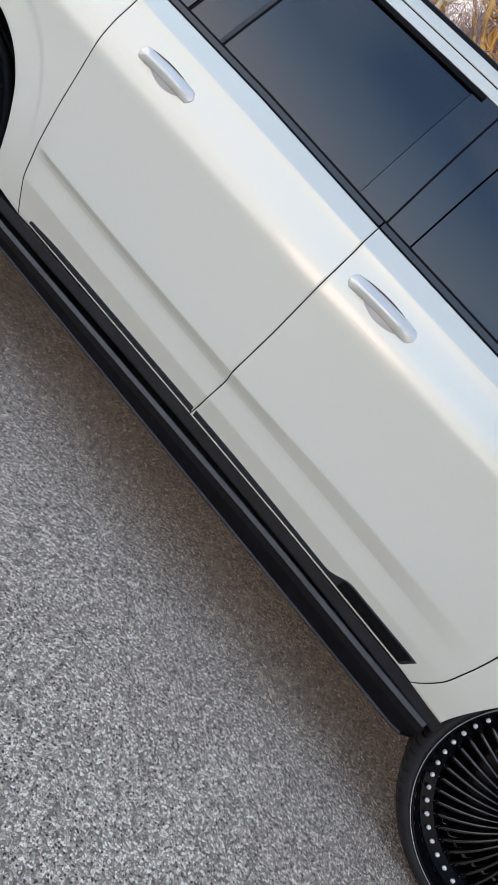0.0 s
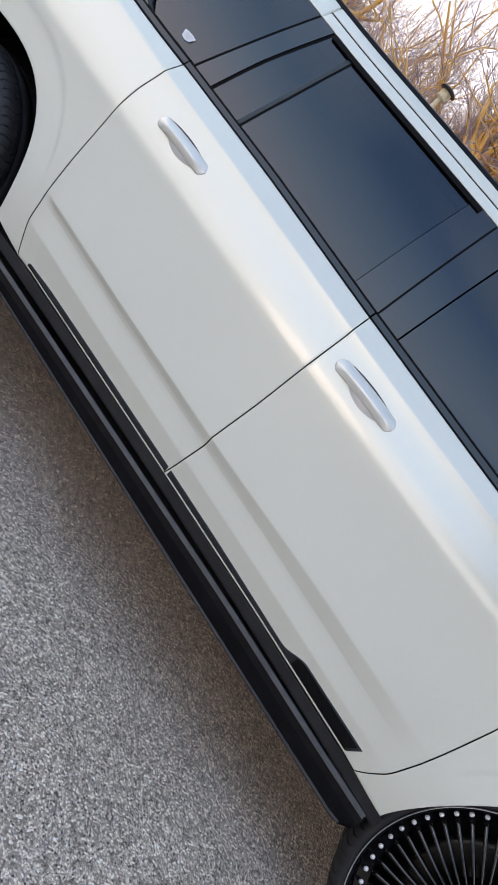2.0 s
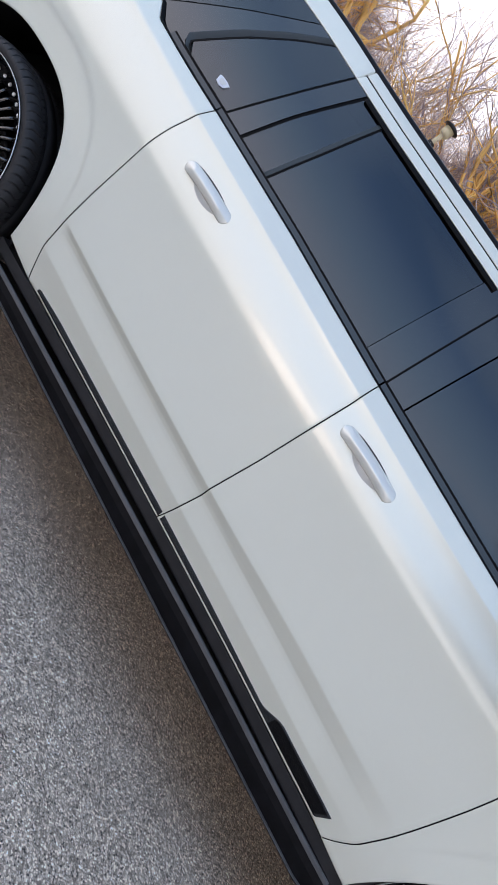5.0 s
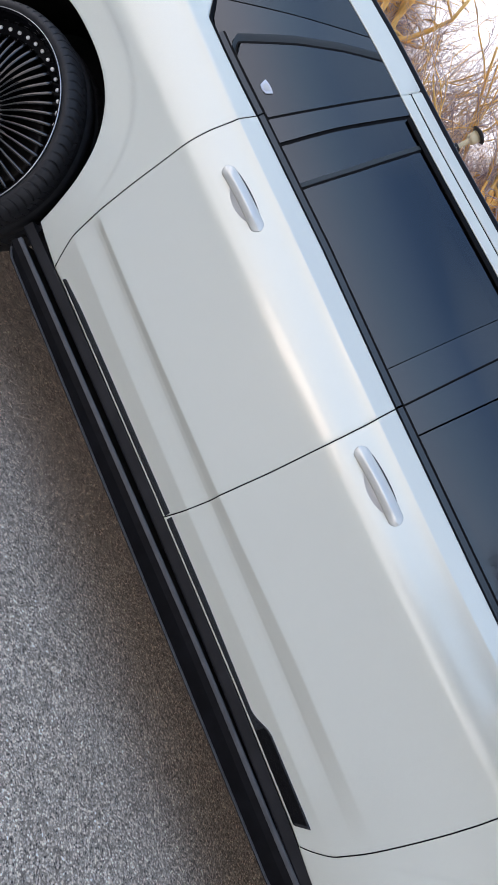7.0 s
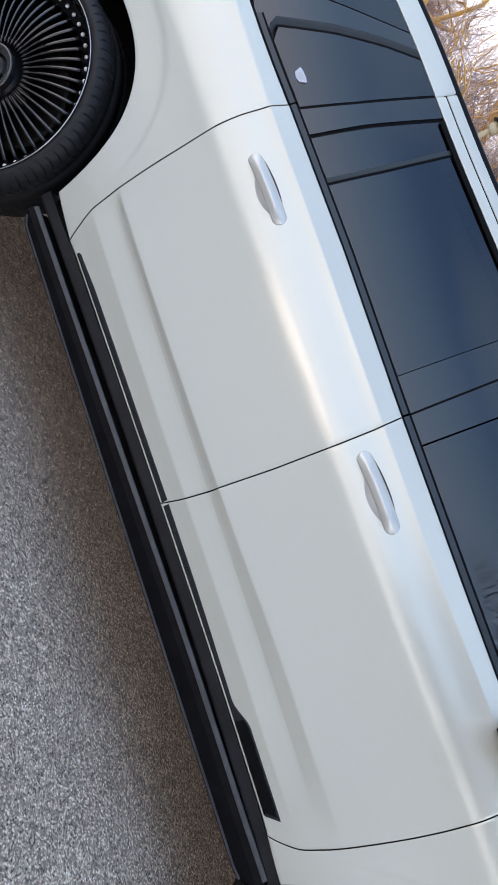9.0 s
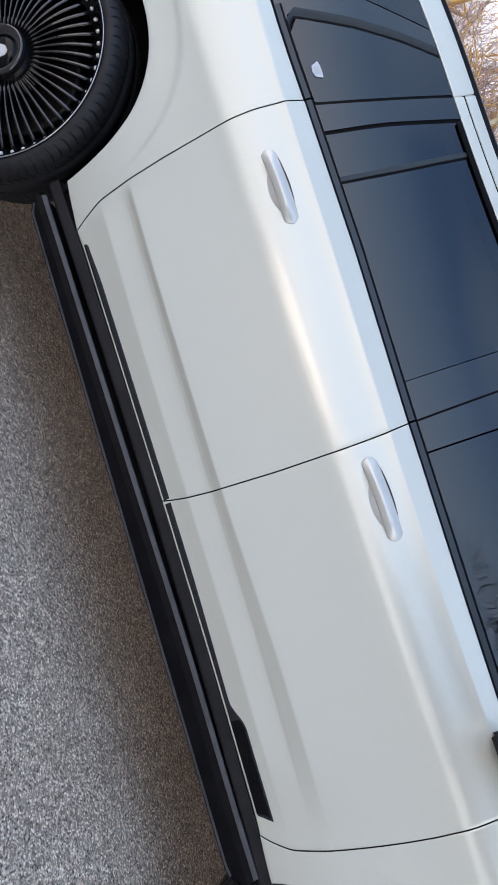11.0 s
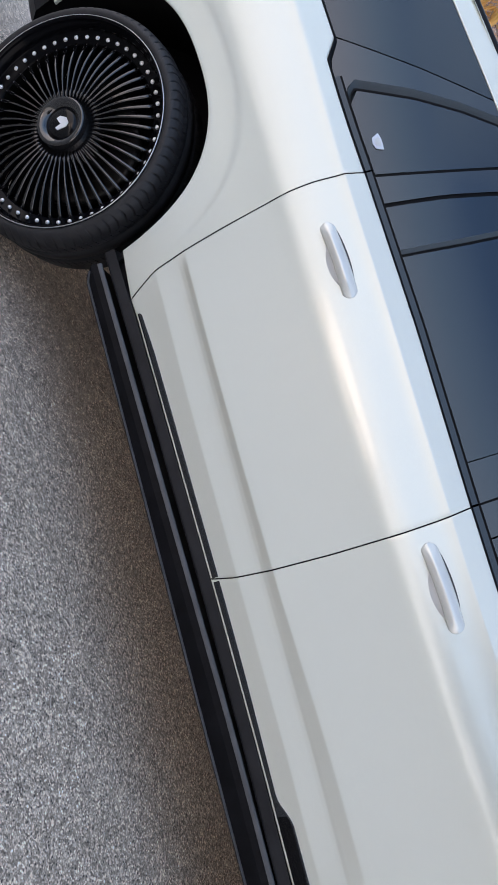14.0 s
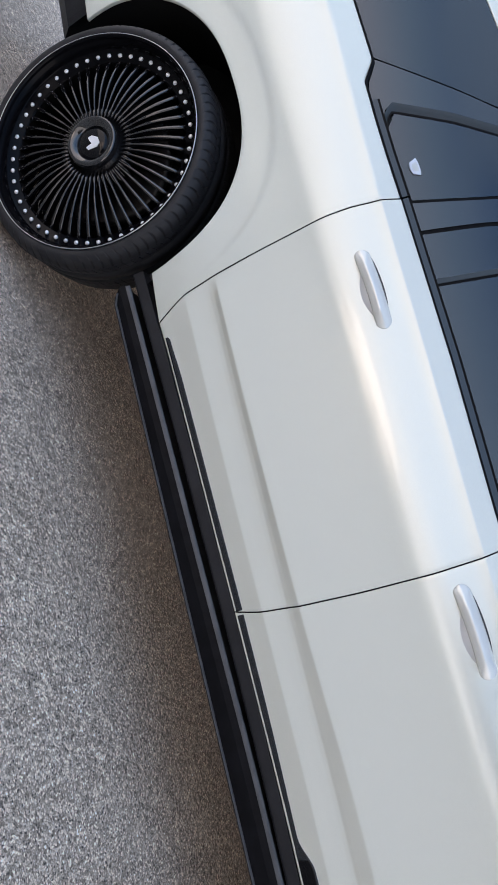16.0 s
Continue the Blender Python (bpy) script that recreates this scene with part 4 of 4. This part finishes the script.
varied(sk, skb, 2.0, (0.035, 0.030, 0.028), (0.065, 0.054, 0.048), grain(sk, skb, 22.0, 0.6, 0.02)[0])
BACKLIT_TWIG, sw, swb = material("dark_twigs", (0.045, 0.038, 0.036), 0.85)
varied(sw, swb, 1.5, (0.030, 0.026, 0.026), (0.060, 0.050, 0.045))


def tube(verts, faces, path, radii, sides):
    base = len(verts)
    for i, (p, r) in enumerate(zip(path, radii)):
        d = (path[min(i + 1, len(path) - 1)] - path[max(i - 1, 0)]).normalized()
        a = d.orthogonal().normalized()
        b = d.cross(a)
        for k in range(sides):
            t = 2 * math.pi * k / sides
            verts.append(p + (a * math.cos(t) + b * math.sin(t)) * r)
    for i in range(len(path) - 1):
        for k in range(sides):
            a0, a1 = base + i * sides + k, base + i * sides + (k + 1) % sides
            faces.append((a0, a1, a1 + sides, a0 + sides))


def bare_tree(seed, height, forks, bark, twig, label, unrest=0.20):
    """A bare spreading tree: trunk and limbs in one mesh, fine twigs in another."""
    rng = random.Random(seed)
    wood, wood_f, fine_v, fine_f = [], [], [], []
    top = new("bare_tree")

    def grow(p, d, length, r, level):
        n = 6 if level < 3 else 4 if level < 5 else 3
        path, radii = [p], [r]
        q = p.copy()
        for i in range(n):
            wander = unrest + 0.035 * level
            d = (d + Vector((rng.gauss(0, wander), rng.gauss(0, wander), rng.gauss(0.06, wander * 0.6)))).normalized()
            q = q + d * (length / n)
            path.append(q.copy())
            radii.append(r * (1 - 0.55 * (i + 1) / n))
        if level <= 3:
            tube(wood, wood_f, path, radii, 8 if level < 2 else 5)
        else:
            tube(fine_v, fine_f, path, radii, 3)
        if level >= 5:
            return
        kids = forks[level]
        for k in range(kids):
            s = rng.uniform(0.3, 1.0) if level else rng.uniform(0.55, 1.0)
            i = min(n - 1, int(s * n))
            at = path[i].lerp(path[i + 1], s * n - i)
            side_way = Vector((rng.gauss(0, 1), rng.gauss(0, 1), rng.gauss(0.1, 0.5))).normalized()
            tilt = rng.uniform(0.7, 1.3) if level < 2 else rng.uniform(0.35, 0.8)
            nd = (d + side_way * tilt).normalized()
            grow(at, nd, length * (rng.uniform(0.75, 1.0) if level < 2 else rng.uniform(0.5, 0.7)), radii[i] * (rng.uniform(0.65, 0.9) if level < 2 else rng.uniform(0.50, 0.68)), level + 1)

    grow(Vector((0, 0, -0.1)), Vector((0, 0, 1)), height * 0.30, height * 0.024, 0)
    mesh_object("trunk", wood, wood_f, bark, top)
    mesh_object("crown", fine_v, fine_f, twig, top, smooth=False, label="dense bare twigs")
    return tagged(top, label, "tree", "trees round the car")


GOLDEN = "tall bare tree with golden-brown limbs and dense fine twigs"
tree_a = bare_tree(3, 17.0, (7, 5, 6, 5, 5), BARK, TWIG, GOLDEN)
tree_a.matrix_basis = pose(-9.5, 21.5, 0, 0, 0, 20)
tree_b = bare_tree(11, 15.5, (7, 5, 6, 5, 5), BARK, TWIG, GOLDEN)
tree_b.matrix_basis = pose(-2.0, 20.5, 0, 0, 0, 100)
tree_c = bare_tree(21, 17.5, (9, 7, 7, 6, 6), BACKLIT_BARK, BACKLIT_TWIG, "bare tree with dense fine twigs, coloured dark as if backlit, on the added grass", 0.10)
tree_c.matrix_basis = pose(8.6, -18.5, 0, 0, 0, 10)
for ob, m in ((tree_a, pose(-14.0, 23.0, 0, 0, 0, 160)), (tree_b, pose(-11.5, 19.0, 0, 0, 0, 60)), (tree_a, pose(-6.5, 20.0, 0, 0, 0, 290)),
              (tree_a, pose(-9.0, 28.0, 0, 0, 0, 250)), (tree_b, pose(-7.5, 25.0, 0, 0, 0, 190)),
              (tree_a, pose(3.0, 24.0, 0, 0, 0, 40)),
              (tree_c, pose(19.0, -25.0, 0, 0, 0, 80)),
              (tree_a, pose(-6.0, -68.0, 0, 0, 0, 200)), (tree_b, pose(-15.0, -74.0, 0, 0, 0, 130)), (tree_b, pose(-24.0, -66.0, 0, 0, 0, 45))):
    copy_thing(ob, m)

# street lamp among the branches
CREAM, cm, cmb = material("cream_lantern", (0.62, 0.55, 0.36), 0.35)
IRON, im, imb = material("dark_iron", (0.03, 0.028, 0.027), 0.5, 0.5)
lamp = new("street_lamp")
tagged(lamp, "street lamp with a cream lantern under a dark round hood", "street lamp")


def turned(name, prof, mat, label=""):
    verts, faces = [], []
    n = 24
    for i in range(n):
        a = 2 * math.pi * i / n
        for r, z in prof:
            verts.append((r * math.cos(a), r * math.sin(a), z))
    p = len(prof)
    for i in range(n):
        j = (i + 1) % n
        for k in range(p - 1):
            faces.append((i * p + k, j * p + k, j * p + k + 1, i * p + k + 1))
    return mesh_object(name, verts, faces, mat, lamp, label=label)


turned("post", [(0.09, -0.15), (0.09, 0.3), (0.055, 0.35), (0.045, 3.30), (0.07, 3.32), (0.07, 3.38), (0.0, 3.38)], IRON, "dark iron post")
turned("lantern", [(0.040, 3.38), (0.042, 3.52), (0.048, 3.55), (0.082, 3.555), (0.088, 3.58), (0.095, 3.68), (0.0, 3.68)], CREAM, "cream lantern")
turned("hood", [(0.0, 3.75), (0.08, 3.735), (0.145, 3.705), (0.155, 3.685), (0.10, 3.675), (0.0, 3.675)], IRON, "dark round hood")
lamp.matrix_basis = pose(-7.36, 15.55, -0.0) @ Matrix.Diagonal((1.6, 1.6, 1.8, 1))
